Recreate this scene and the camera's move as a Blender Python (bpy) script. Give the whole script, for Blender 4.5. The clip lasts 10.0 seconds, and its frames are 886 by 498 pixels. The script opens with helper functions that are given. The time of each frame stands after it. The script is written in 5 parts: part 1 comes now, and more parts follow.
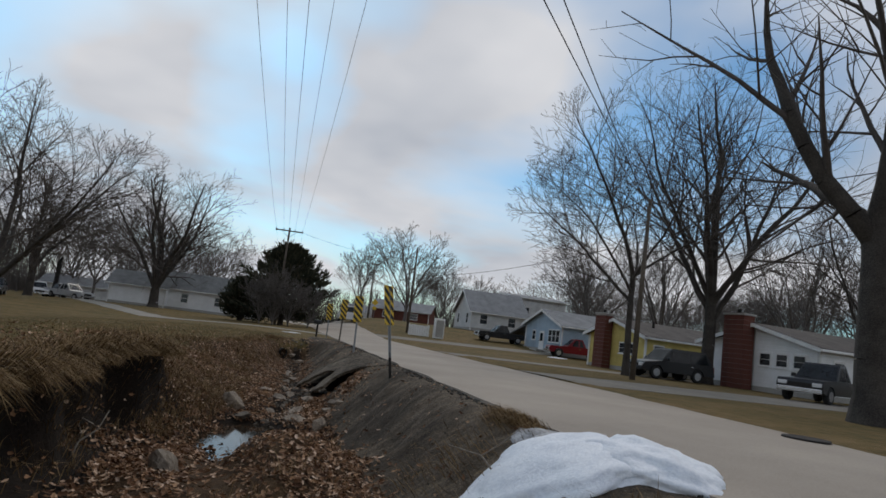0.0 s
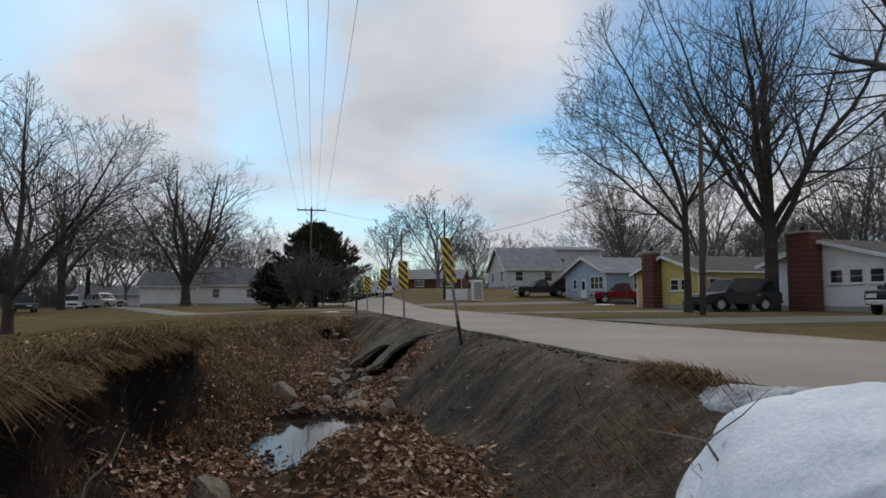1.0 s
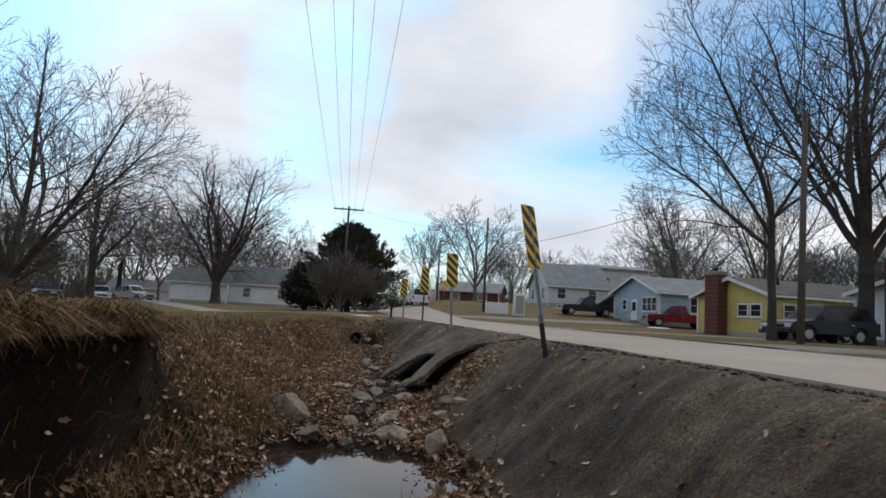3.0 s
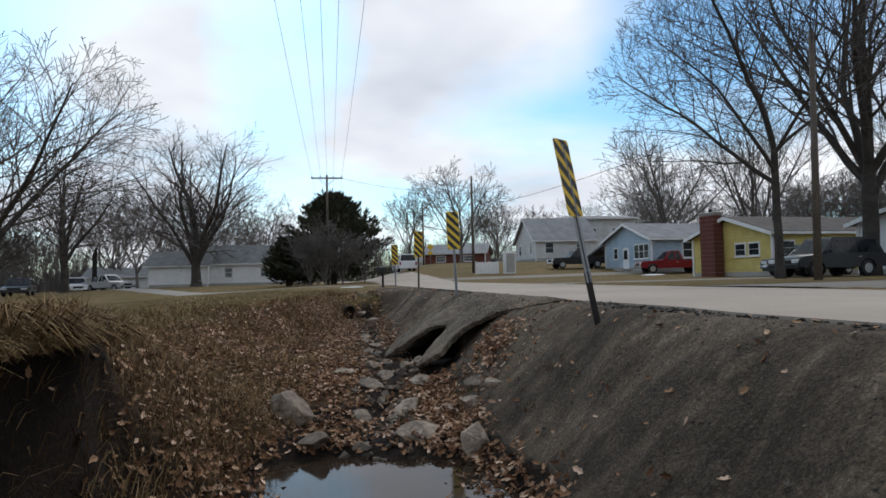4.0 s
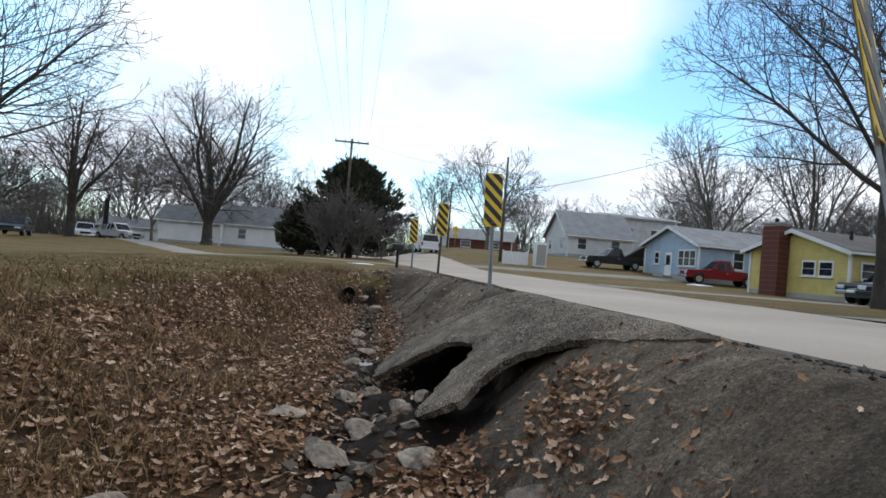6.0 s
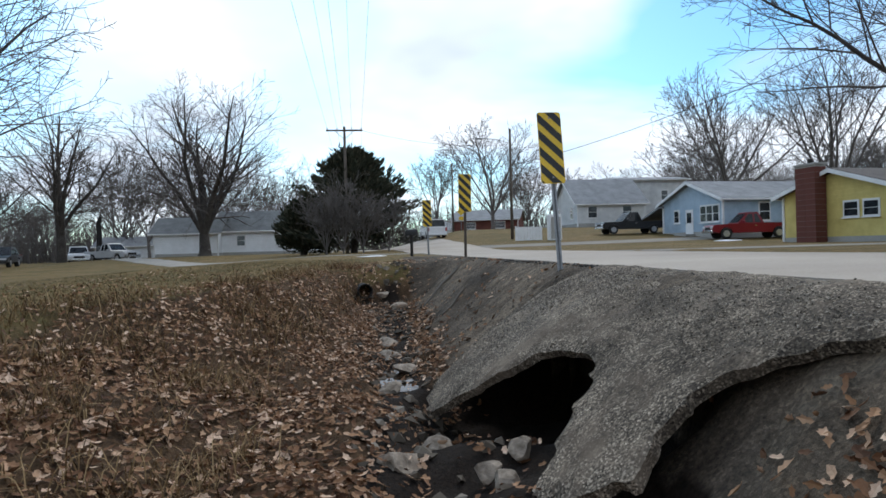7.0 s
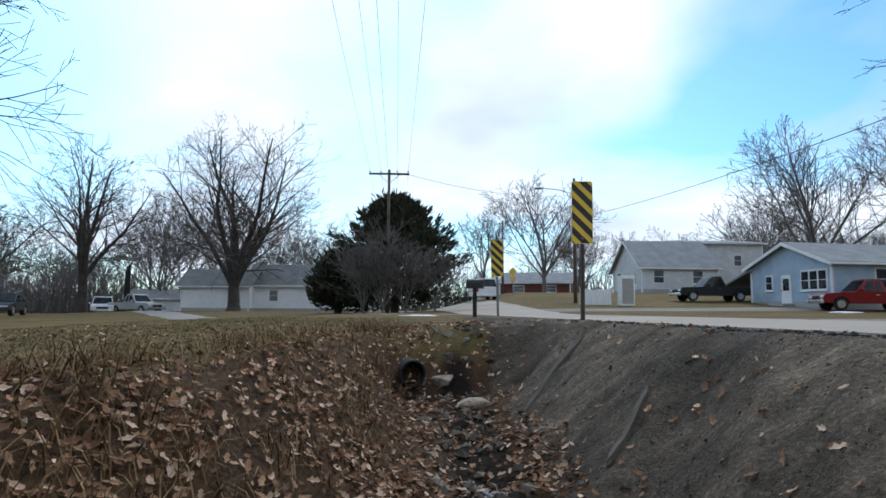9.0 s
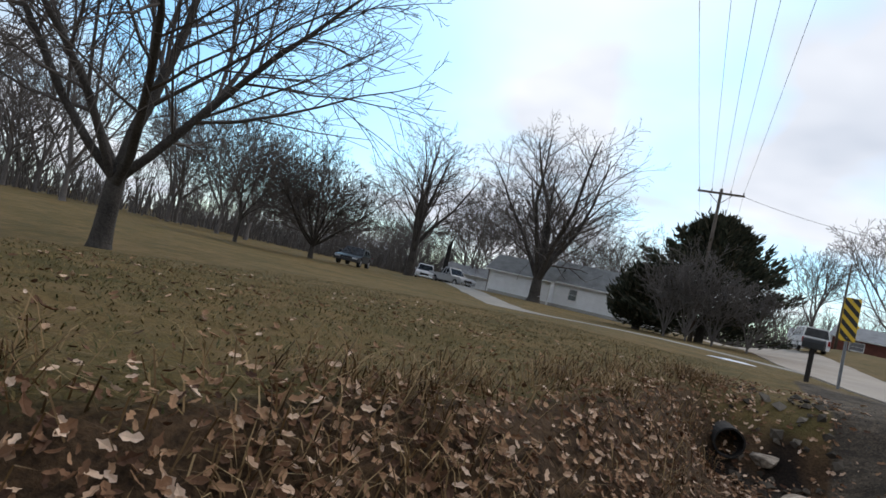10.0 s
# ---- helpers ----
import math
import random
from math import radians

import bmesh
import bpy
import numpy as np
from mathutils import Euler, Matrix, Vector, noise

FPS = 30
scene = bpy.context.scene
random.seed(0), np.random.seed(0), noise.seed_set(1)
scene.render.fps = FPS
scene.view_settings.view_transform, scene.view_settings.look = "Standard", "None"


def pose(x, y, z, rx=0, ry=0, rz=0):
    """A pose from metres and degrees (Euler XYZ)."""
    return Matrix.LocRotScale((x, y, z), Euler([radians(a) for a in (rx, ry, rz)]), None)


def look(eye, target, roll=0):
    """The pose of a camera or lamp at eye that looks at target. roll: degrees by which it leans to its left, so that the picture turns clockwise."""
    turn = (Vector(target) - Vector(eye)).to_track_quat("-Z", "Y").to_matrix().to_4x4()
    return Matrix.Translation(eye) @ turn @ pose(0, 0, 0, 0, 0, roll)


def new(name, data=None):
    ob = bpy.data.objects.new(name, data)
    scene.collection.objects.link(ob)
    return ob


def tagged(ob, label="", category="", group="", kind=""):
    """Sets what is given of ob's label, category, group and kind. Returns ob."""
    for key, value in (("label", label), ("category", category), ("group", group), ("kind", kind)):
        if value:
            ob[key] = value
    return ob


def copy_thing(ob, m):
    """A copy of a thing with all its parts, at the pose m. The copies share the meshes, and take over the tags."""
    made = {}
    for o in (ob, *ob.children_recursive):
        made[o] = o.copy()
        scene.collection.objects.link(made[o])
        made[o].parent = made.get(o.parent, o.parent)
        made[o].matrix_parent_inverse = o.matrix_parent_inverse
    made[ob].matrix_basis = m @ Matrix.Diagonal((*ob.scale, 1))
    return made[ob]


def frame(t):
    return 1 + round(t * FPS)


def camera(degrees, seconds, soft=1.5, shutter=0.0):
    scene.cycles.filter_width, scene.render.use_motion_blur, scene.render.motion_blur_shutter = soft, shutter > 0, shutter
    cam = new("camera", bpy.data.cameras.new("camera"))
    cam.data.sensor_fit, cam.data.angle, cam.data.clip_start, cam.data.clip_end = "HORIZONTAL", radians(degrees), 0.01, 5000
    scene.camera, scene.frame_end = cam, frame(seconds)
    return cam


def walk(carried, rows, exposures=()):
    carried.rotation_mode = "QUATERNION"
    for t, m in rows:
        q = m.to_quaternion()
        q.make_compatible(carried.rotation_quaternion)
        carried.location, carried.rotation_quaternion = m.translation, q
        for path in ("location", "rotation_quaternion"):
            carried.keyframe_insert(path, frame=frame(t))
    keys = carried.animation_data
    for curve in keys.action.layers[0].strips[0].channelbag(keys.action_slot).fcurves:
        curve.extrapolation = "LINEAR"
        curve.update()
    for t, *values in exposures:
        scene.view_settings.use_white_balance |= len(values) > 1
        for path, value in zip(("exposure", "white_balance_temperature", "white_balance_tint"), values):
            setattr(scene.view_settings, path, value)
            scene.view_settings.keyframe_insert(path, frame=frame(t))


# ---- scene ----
cam = camera(70.0, 10.0, soft=1.6)
PATH = [
    (0, (1.707, -0.923, 0.944), (1.939, 1.045, 1.213), 7.2),
    (0.5, (1.396, 0.374, 0.847), (1.563, 2.357, 1.046), 3.7),
    (1, (1.194, 1.459, 0.707), (1.365, 3.446, 0.866), -0.1),
    (1.5, (0.965, 2.281, 0.497), (1.096, 4.269, 0.67), -0.7),
    (2, (0.946, 3.09, 0.301), (1.002, 5.082, 0.474), 1.0),
    (2.5, (0.999, 4.25, 0.307), (1.033, 6.237, 0.538), 4.8),
    (3.8, (0.565, 6.408, 0.392), (0.681, 8.402, 0.5), -0.7),
    (4, (0.513, 6.833, 0.384), (0.633, 8.828, 0.474), -1.3),
    (4.5, (0.411, 7.819, 0.5), (0.545, 9.814, 0.554), -3.1),
    (5, (0.409, 8.848, 0.583), (0.536, 10.844, 0.572), -2.6),
    (5.5, (0.586, 10.022, 0.522), (0.671, 12.02, 0.523), 1.5),
    (5.7, (0.679, 10.517, 0.443), (0.724, 12.516, 0.506), 4.9),
    (6.8, (0.281, 13.44, 0.379), (0.321, 15.439, 0.301), 1.1),
    (7, (0.132, 13.956, 0.299), (0.171, 15.955, 0.292), -1.5),
    (7.5, (-0.082, 15.586, 0.245), (-0.038, 17.585, 0.298), -5.3),
    (8, (-0.208, 16.901, 0.269), (-0.191, 18.901, 0.304), 2.5),
    (8.5, (-0.328, 18.345, 0.288), (-0.322, 20.345, 0.335), 2.5),
    (9, (-0.622, 20.024, 0.143), (-0.71, 22.012, 0.338), 0.4),
    (9.5, (-0.864, 20.925, 0.109), (-1.323, 22.86, 0.319), 7.2),
    (9.7, (-0.925, 20.75, 0.2), (-1.64, 22.61, 0.385), 11.2),
    (10, (-1.011, 20.217, 0.435), (-1.991, 21.958, 0.519), 13.1),
]
walk(cam, [(t, look(eye, target, roll)) for t, eye, target, roll in PATH],
     exposures=((0, -0.33, 6700, 12), (1, -0.24, 6700, 12), (2, -0.1, 6700, 12), (2.5, 0.02, 6700, 12), (4.5, 0.28, 6500, 11), (5.5, 0.5, 6450, 11),
                (7, 0.55, 6150, 9), (8.5, 0.53, 5950, 8), (9.2, 0.42, 6000, 9), (10, 0.26, 6500, 12)))

# ---- light ----
world = bpy.data.worlds.new("sky")
scene.world = world
world.use_nodes = True
wn, wl = world.node_tree.nodes, world.node_tree.links
wn.clear()


def wnode(kind, **kw):
    n = wn.new(kind)
    for k, v in kw.items():
        n.inputs[k].default_value = v
    return n


SUN_EL, SUN_AZ = radians(42), radians(-20)
sky = wnode("ShaderNodeTexSky")
sky.sky_type = "NISHITA"
sky.sun_disc = False
sky.sun_elevation, sky.sun_rotation = SUN_EL, SUN_AZ
sky_gain = wnode("ShaderNodeVectorMath")
sky_gain.operation = "MULTIPLY"
sky_gain.inputs[1].default_value = (0.083, 0.125, 0.143)
wl.new(sky.outputs[0], sky_gain.inputs[0])
coord = wnode("ShaderNodeTexCoord")
sep = wnode("ShaderNodeSeparateXYZ")
wl.new(coord.outputs["Generated"], sep.inputs[0])
lift = wnode("ShaderNodeMath")
lift.operation = "ADD"
lift.inputs[1].default_value = 0.22
wl.new(sep.outputs["Z"], lift.inputs[0])
safe = wnode("ShaderNodeMath")
safe.operation = "MAXIMUM"
safe.inputs[1].default_value = 0.06
wl.new(lift.outputs[0], safe.inputs[0])
dx = wnode("ShaderNodeMath")
dx.operation = "DIVIDE"
wl.new(sep.outputs["X"], dx.inputs[0]), wl.new(safe.outputs[0], dx.inputs[1])
dy = wnode("ShaderNodeMath")
dy.operation = "DIVIDE"
wl.new(sep.outputs["Y"], dy.inputs[0]), wl.new(safe.outputs[0], dy.inputs[1])
flat = wnode("ShaderNodeCombineXYZ")
wl.new(dx.outputs[0], flat.inputs[0]), wl.new(dy.outputs[0], flat.inputs[1])
shifted = wnode("ShaderNodeMapping")
shifted.inputs["Location"].default_value = (3.1, 0.35, 0.0)
wl.new(flat.outputs[0], shifted.inputs[0])
cover = wnode("ShaderNodeTexNoise", Scale=0.75, Detail=5.0, Roughness=0.5, Distortion=0.25)
wl.new(shifted.outputs[0], cover.inputs["Vector"])
cover_ramp = wnode("ShaderNodeValToRGB")
cover_ramp.color_ramp.elements[0].position, cover_ramp.color_ramp.elements[1].position = 0.36, 0.55
cover_sum = cover.outputs["Fac"]
for az_, el_, inner, depth_ in ((-10.5, 18.5, 0.9962, 0.16), (-4.0, 24.0, 0.9962, 0.1), (29, 19, 0.992, 0.06), (52, 24, 0.97, 0.03), (-46, 24, 0.97, 0.13)):
    aim = wnode("ShaderNodeVectorMath")
    aim.operation = "DOT_PRODUCT"
    aim.inputs[1].default_value = (math.sin(radians(az_)) * math.cos(radians(el_)), math.cos(radians(az_)) * math.cos(radians(el_)), math.sin(radians(el_)))
    wl.new(coord.outputs["Generated"], aim.inputs[0])
    lobe = wnode("ShaderNodeMapRange")
    lobe.interpolation_type = "SMOOTHERSTEP"
    for k_, v_ in zip(("From Min", "From Max", "To Min", "To Max"), (1 - (1 - inner) * 3.2, 1.0, 0.0, depth_)):
        lobe.inputs[k_].default_value = v_
    wl.new(aim.outputs["Value"], lobe.inputs["Value"])
    less = wnode("ShaderNodeMath")
    less.operation = "SUBTRACT"
    wl.new(cover_sum, less.inputs[0])
    wl.new(lobe.outputs[0], less.inputs[1])
    cover_sum = less.outputs[0]
wl.new(cover_sum, cover_ramp.inputs[0])
tone = wnode("ShaderNodeTexNoise", Scale=1.15, Detail=4.0, Roughness=0.5)
tone_shift = wnode("ShaderNodeMapping")
tone_shift.inputs["Location"].default_value = (7.7, 2.3, 1.0)
wl.new(flat.outputs[0], tone_shift.inputs[0])
wl.new(tone_shift.outputs[0], tone.inputs["Vector"])
tone_ramp = wnode("ShaderNodeValToRGB")
tone_ramp.color_ramp.elements[0].position, tone_ramp.color_ramp.elements[1].position = 0.3, 0.72
tone_ramp.color_ramp.elements[0].color = (0.5, 0.56, 0.65, 1)
tone_ramp.color_ramp.elements[1].color = (0.93, 0.96, 1.0, 1)
wl.new(tone.outputs["Fac"], tone_ramp.inputs[0])
sky_mix = wnode("ShaderNodeMix")
sky_mix.data_type = "RGBA"
wl.new(cover_ramp.outputs[0], sky_mix.inputs[0])
wl.new(sky_gain.outputs[0], sky_mix.inputs[6])
wl.new(tone_ramp.outputs[0], sky_mix.inputs[7])
back = wnode("ShaderNodeBackground", Strength=1.0)
wl.new(sky_mix.outputs[2], back.inputs[0])
out = wnode("ShaderNodeOutputWorld")
wl.new(back.outputs[0], out.inputs[0])

sun_data = bpy.data.lights.new("sun", "SUN")
sun_data.energy, sun_data.angle, sun_data.color = 1.1, radians(14), (1.0, 0.93, 0.84)
sun = new("sun", sun_data)
sun_dir = Vector((math.sin(-SUN_AZ) * math.cos(SUN_EL), math.cos(SUN_AZ) * math.cos(SUN_EL), math.sin(SUN_EL)))
sun.rotation_euler = sun_dir.to_track_quat("Z", "Y").to_euler()
sun.location = (0, 0, 40)


# ---- materials ----
def material(name, rough=0.8, metal=0.0, spec=0.3):
    m = bpy.data.materials.new(name)
    m.use_nodes = True
    b = m.node_tree.nodes["Principled BSDF"]
    b.inputs["Roughness"].default_value = rough
    b.inputs["Metallic"].default_value = metal
    b.inputs["Specular IOR Level"].default_value = spec
    return m, m.node_tree.nodes, m.node_tree.links, b


def noise_tex(nodes, links, scale, detail=4.0, rough=0.6, vector=None):
    n = nodes.new("ShaderNodeTexNoise")
    n.inputs["Scale"].default_value, n.inputs["Detail"].default_value, n.inputs["Roughness"].default_value = scale, detail, rough
    if vector is None:
        vector = nodes.new("ShaderNodeTexCoord").outputs["Object"]
    links.new(vector, n.inputs["Vector"])
    return n


def ramp(nodes, links, fac, stops):
    r = nodes.new("ShaderNodeValToRGB")
    els = r.color_ramp.elements
    while len(els) < len(stops):
        els.new(0.5)
    for e, (p, c) in zip(els, stops):
        e.position, e.color = p, (*c, 1)
    links.new(fac, r.inputs[0])
    return r


def mix(nodes, links, fac, a, b, mode="MIX"):
    n = nodes.new("ShaderNodeMix")
    n.data_type, n.blend_type = "RGBA", mode
    for sock, v in ((n.inputs[0], fac), (n.inputs[6], a), (n.inputs[7], b)):
        if isinstance(v, (int, float)):
            sock.default_value = v
        elif isinstance(v, tuple):
            sock.default_value = (*v, 1)
        else:
            links.new(v, sock)
    return n.outputs[2]


def bump(nodes, links, b, height, strength, dist):
    n = nodes.new("ShaderNodeBump")
    n.inputs["Strength"].default_value, n.inputs["Distance"].default_value = strength, dist
    links.new(height, n.inputs["Height"])
    links.new(n.outputs[0], b.inputs["Normal"])


def rough_mat(name, dark, light, big=0.6, fine=18.0, rough=0.85, metal=0.0, bumps=0.4, dist=0.02, spec=0.3, rand=0.0):
    """Two scales of mottling between two colours, with fine relief; rand varies object by object."""
    m, n, l, b = material(name, rough, metal, spec)
    n1, n2 = noise_tex(n, l, big), noise_tex(n, l, fine, 6)
    a = mix(n, l, 0.5, n1.outputs["Fac"], n2.outputs["Fac"])
    col = ramp(n, l, a, [(0.35, dark), (0.65, light)]).outputs[0]
    if rand:
        info = n.new("ShaderNodeObjectInfo")
        lo, hi = 1 - rand, 1 + rand
        r = ramp(n, l, info.outputs["Random"], [(0, (lo, lo, lo)), (1, (hi, hi, hi))])
        col = mix(n, l, 1.0, col, r.outputs[0], "MULTIPLY")
    l.new(col, b.inputs["Base Color"])
    if bumps:
        bump(n, l, b, n2.outputs["Fac"], bumps, dist)
    return m


def island_mat(name, stops, rough=0.8, spec=0.2, translucent=0.0):
    """Loose small pieces, each in its own tint."""
    m, n, l, b = material(name, rough, 0, spec)
    geo = n.new("ShaderNodeNewGeometry")
    col = ramp(n, l, geo.outputs["Random Per Island"], stops).outputs[0]
    n2 = noise_tex(n, l, 60, 3)
    col = mix(n, l, 0.35, col, ramp(n, l, n2.outputs["Fac"], [(0.3, (0.45, 0.4, 0.35)), (0.7, (1, 1, 1))]).outputs[0], "MULTIPLY")
    l.new(col, b.inputs["Base Color"])
    return m


def siding_mat(name, dark, light, pitch=0.2):
    """Painted lap siding: level shadow-casting laps as fine relief with grime."""
    m, n, l, b = material(name, 0.6)
    tc = n.new("ShaderNodeTexCoord")
    w = n.new("ShaderNodeTexWave")
    w.wave_type, w.bands_direction, w.wave_profile = "BANDS", "Z", "SAW"
    w.inputs["Scale"].default_value = 0.314 / pitch
    l.new(tc.outputs["Object"], w.inputs["Vector"])
    n1 = noise_tex(n, l, 1.3, 5)
    col = ramp(n, l, n1.outputs["Fac"], [(0.3, dark), (0.65, light)]).outputs[0]
    l.new(col, b.inputs["Base Color"])
    bump(n, l, b, w.outputs["Fac"], 0.9, 0.03)
    return m


def glass_mat(name):
    m, n, l, b = material(name, 0.06, 0, 0.6)
    n1 = noise_tex(n, l, 2.0)
    l.new(ramp(n, l, n1.outputs["Fac"], [(0.3, (0.01, 0.012, 0.015)), (0.7, (0.035, 0.04, 0.045))]).outputs[0], b.inputs["Base Color"])
    return m


def ground_mat():
    m, n, l, b = material("ground_cover", 0.95, 0, 0.15)
    at = n.new("ShaderNodeAttribute")
    at.attribute_name = "zone"
    s = n.new("ShaderNodeSeparateColor")
    l.new(at.outputs["Color"], s.inputs[0])
    big, mid, fine = noise_tex(n, l, 0.35, 6), noise_tex(n, l, 2.6, 6), noise_tex(n, l, 34, 6, 0.7)
    grit = noise_tex(n, l, 110, 3, 0.7)
    turf = ramp(n, l, mix(n, l, 0.55, big.outputs["Fac"], mid.outputs["Fac"]), [(0.36, (0.09, 0.076, 0.027)), (0.5, (0.152, 0.108, 0.042)), (0.64, (0.235, 0.152, 0.07))]).outputs[0]
    turf = mix(n, l, 0.7, turf, ramp(n, l, fine.outputs["Fac"], [(0.3, (0.4, 0.4, 0.35)), (0.7, (1.25, 1.2, 1.1))]).outputs[0], "MULTIPLY")
    soil = ramp(n, l, mix(n, l, 0.5, mid.outputs["Fac"], fine.outputs["Fac"]), [(0.34, (0.037, 0.029, 0.021)), (0.64, (0.145, 0.118, 0.09))]).outputs[0]
    soil = mix(n, l, 0.5, soil, ramp(n, l, grit.outputs["Fac"], [(0.35, (0.5, 0.5, 0.5)), (0.68, (1.5, 1.5, 1.5))]).outputs[0], "MULTIPLY")
    vor = n.new("ShaderNodeTexVoronoi")
    vor.inputs["Scale"].default_value = 48
    l.new(n.new("ShaderNodeTexCoord").outputs["Object"], vor.inputs["Vector"])
    vs = n.new("ShaderNodeSeparateColor")
    l.new(vor.outputs["Color"], vs.inputs[0])
    soil = mix(n, l, 0.4, soil, ramp(n, l, vs.outputs[0], [(0.0, (0.45, 0.44, 0.43)), (0.6, (1.0, 0.98, 0.95)), (1.0, (2.1, 2.0, 1.85))]).outputs[0], "MULTIPLY")
    soil = mix(n, l, 0.8, soil, ramp(n, l, big.outputs["Fac"], [(0.4, (0.45, 0.44, 0.44)), (0.58, (1.4, 1.37, 1.32))]).outputs[0], "MULTIPLY")
    turned = n.new("ShaderNodeMapping")
    turned.inputs["Rotation"].default_value = (0, 0, radians(-53))
    turned.inputs["Scale"].default_value = (0.7, 5.5, 1.5)
    l.new(n.new("ShaderNodeTexCoord").outputs["Object"], turned.inputs[0])
    rills = noise_tex(n, l, 1.0, 6, 0.65, turned.outputs[0])
    soil = mix(n, l, 0.5, soil, ramp(n, l, rills.outputs["Fac"], [(0.36, (0.45, 0.43, 0.42)), (0.5, (0.95, 0.95, 0.95)), (0.64, (1.75, 1.72, 1.66))]).outputs[0], "MULTIPLY")
    litter = ramp(n, l, mix(n, l, 0.6, mid.outputs["Fac"], fine.outputs["Fac"]), [(0.35, (0.024, 0.014, 0.008)), (0.62, (0.115, 0.068, 0.034))]).outputs[0]
    # Near-black: wet mud, and also the shade painted into recesses.
    mud_and_shade = ramp(n, l, fine.outputs["Fac"], [(0.35, (0.007, 0.005, 0.0035)), (0.65, (0.024, 0.016, 0.011))]).outputs[0]

    def edge(sock):
        add = n.new("ShaderNodeMath")
        add.operation = "MULTIPLY_ADD"
        l.new(mid.outputs["Fac"], add.inputs[0])
        add.inputs[1].default_value = 0.6
        l.new(sock, add.inputs[2])
        return ramp(n, l, add.outputs[0], [(0.62, (0, 0, 0)), (0.95, (1, 1, 1))]).outputs[0]

    col = mix(n, l, edge(s.outputs[1]), turf, litter)
    col = mix(n, l, edge(s.outputs[0]), col, soil)
    col = mix(n, l, edge(s.outputs[2]), col, mud_and_shade)
    l.new(col, b.inputs["Base Color"])
    bump(n, l, b, fine.outputs["Fac"], 0.8, 0.04)
    return m


GROUND = ground_mat()
ASPHALT = rough_mat("old_asphalt", (0.25, 0.21, 0.17), (0.42, 0.357, 0.29), 0.25, 60, 0.9, bumps=0.3, dist=0.006)


def chip_mat():
    """Chip seal: many small stones in dark binder, worn in broad patches."""
    m, n, l, b = material("broken_chip_seal", 0.95, 0, 0.2)
    tc = n.new("ShaderNodeTexCoord").outputs["Object"]
    v = n.new("ShaderNodeTexVoronoi")
    v.inputs["Scale"].default_value, v.inputs["Randomness"].default_value = 95, 1.0
    l.new(tc, v.inputs["Vector"])
    sep_ = n.new("ShaderNodeSeparateColor")
    l.new(v.outputs["Color"], sep_.inputs[0])
    chips = ramp(n, l, sep_.outputs[0], [(0.0, (0.035, 0.029, 0.023)), (0.45, (0.1, 0.083, 0.064)), (0.8, (0.195, 0.165, 0.127)), (1.0, (0.42, 0.36, 0.285))]).outputs[0]
    big, mid_ = noise_tex(n, l, 0.8, 5), noise_tex(n, l, 4.5, 5)
    worn = ramp(n, l, mix(n, l, 0.5, big.outputs["Fac"], mid_.outputs["Fac"]), [(0.38, (0.42, 0.4, 0.38)), (0.6, (1.3, 1.25, 1.2))]).outputs[0]
    dust = noise_tex(n, l, 1.7, 6, 0.65)
    chips = mix(n, l, ramp(n, l, dust.outputs["Fac"], [(0.5, (0, 0, 0)), (0.66, (0.85, 0.85, 0.85))]).outputs[0], chips, (0.15, 0.121, 0.092))
    l.new(mix(n, l, 1.0, chips, worn, "MULTIPLY"), b.inputs["Base Color"])
    bump(n, l, b, sep_.outputs[0], 0.7, 0.012)
    return m


APRON = chip_mat()
CONCRETE = rough_mat("concrete", (0.26, 0.25, 0.23), (0.4, 0.39, 0.36), 0.4, 20, 0.9, bumps=0.2)
DRIVE = rough_mat("old_driveway", (0.15, 0.13, 0.105), (0.26, 0.23, 0.19), 0.3, 9, 0.95, bumps=0.3)
DIRTLANE = rough_mat("gravel_lane", (0.2, 0.18, 0.15), (0.33, 0.3, 0.26), 0.5, 12, 0.95, bumps=0.4)
ROCK = rough_mat("limestone", (0.11, 0.085, 0.062), (0.4, 0.33, 0.255), 2.2, 16, 0.9, bumps=0.8, dist=0.04, rand=0.3)
SNOW = rough_mat("old_snow", (0.62, 0.66, 0.72), (0.86, 0.88, 0.9), 1.6, 30, 0.6, bumps=0.5, dist=0.02)
DIRTYSNOW = rough_mat("dirty_snow", (0.14, 0.13, 0.12), (0.55, 0.56, 0.58), 3.0, 30, 0.7, bumps=0.6)
BARK = rough_mat("bark", (0.026, 0.022, 0.019), (0.085, 0.074, 0.064), 1.5, 22, 0.95, bumps=0.9, dist=0.05)
TWIG = rough_mat("twig_bark", (0.055, 0.046, 0.041), (0.115, 0.099, 0.088), 0.8, 9, 0.95, bumps=0)
# Twig bark made paler: the haze of distance is put into its colour.
HAZETWIG = rough_mat("hazed_twigs", (0.085, 0.076, 0.07), (0.17, 0.152, 0.14), 0.5, 5, 0.95, bumps=0)
NEEDLE = island_mat("cedar_foliage", [(0, (0.02, 0.026, 0.016)), (0.6, (0.045, 0.05, 0.03)), (1, (0.09, 0.078, 0.05))], 0.9)
LEAF = island_mat("dead_leaves", [(0, (0.06, 0.028, 0.015)), (0.38, (0.2, 0.1, 0.05)), (0.74, (0.39, 0.228, 0.123)), (1, (0.75, 0.55, 0.4))], 0.75)
STRAW = island_mat("dry_grass", [(0, (0.05, 0.028, 0.012)), (0.5, (0.165, 0.097, 0.04)), (1, (0.37, 0.252, 0.125))], 0.85)
TURF = island_mat("winter_turf", [(0, (0.05, 0.052, 0.016)), (0.5, (0.132, 0.102, 0.036)), (1, (0.26, 0.178, 0.076))], 0.9)
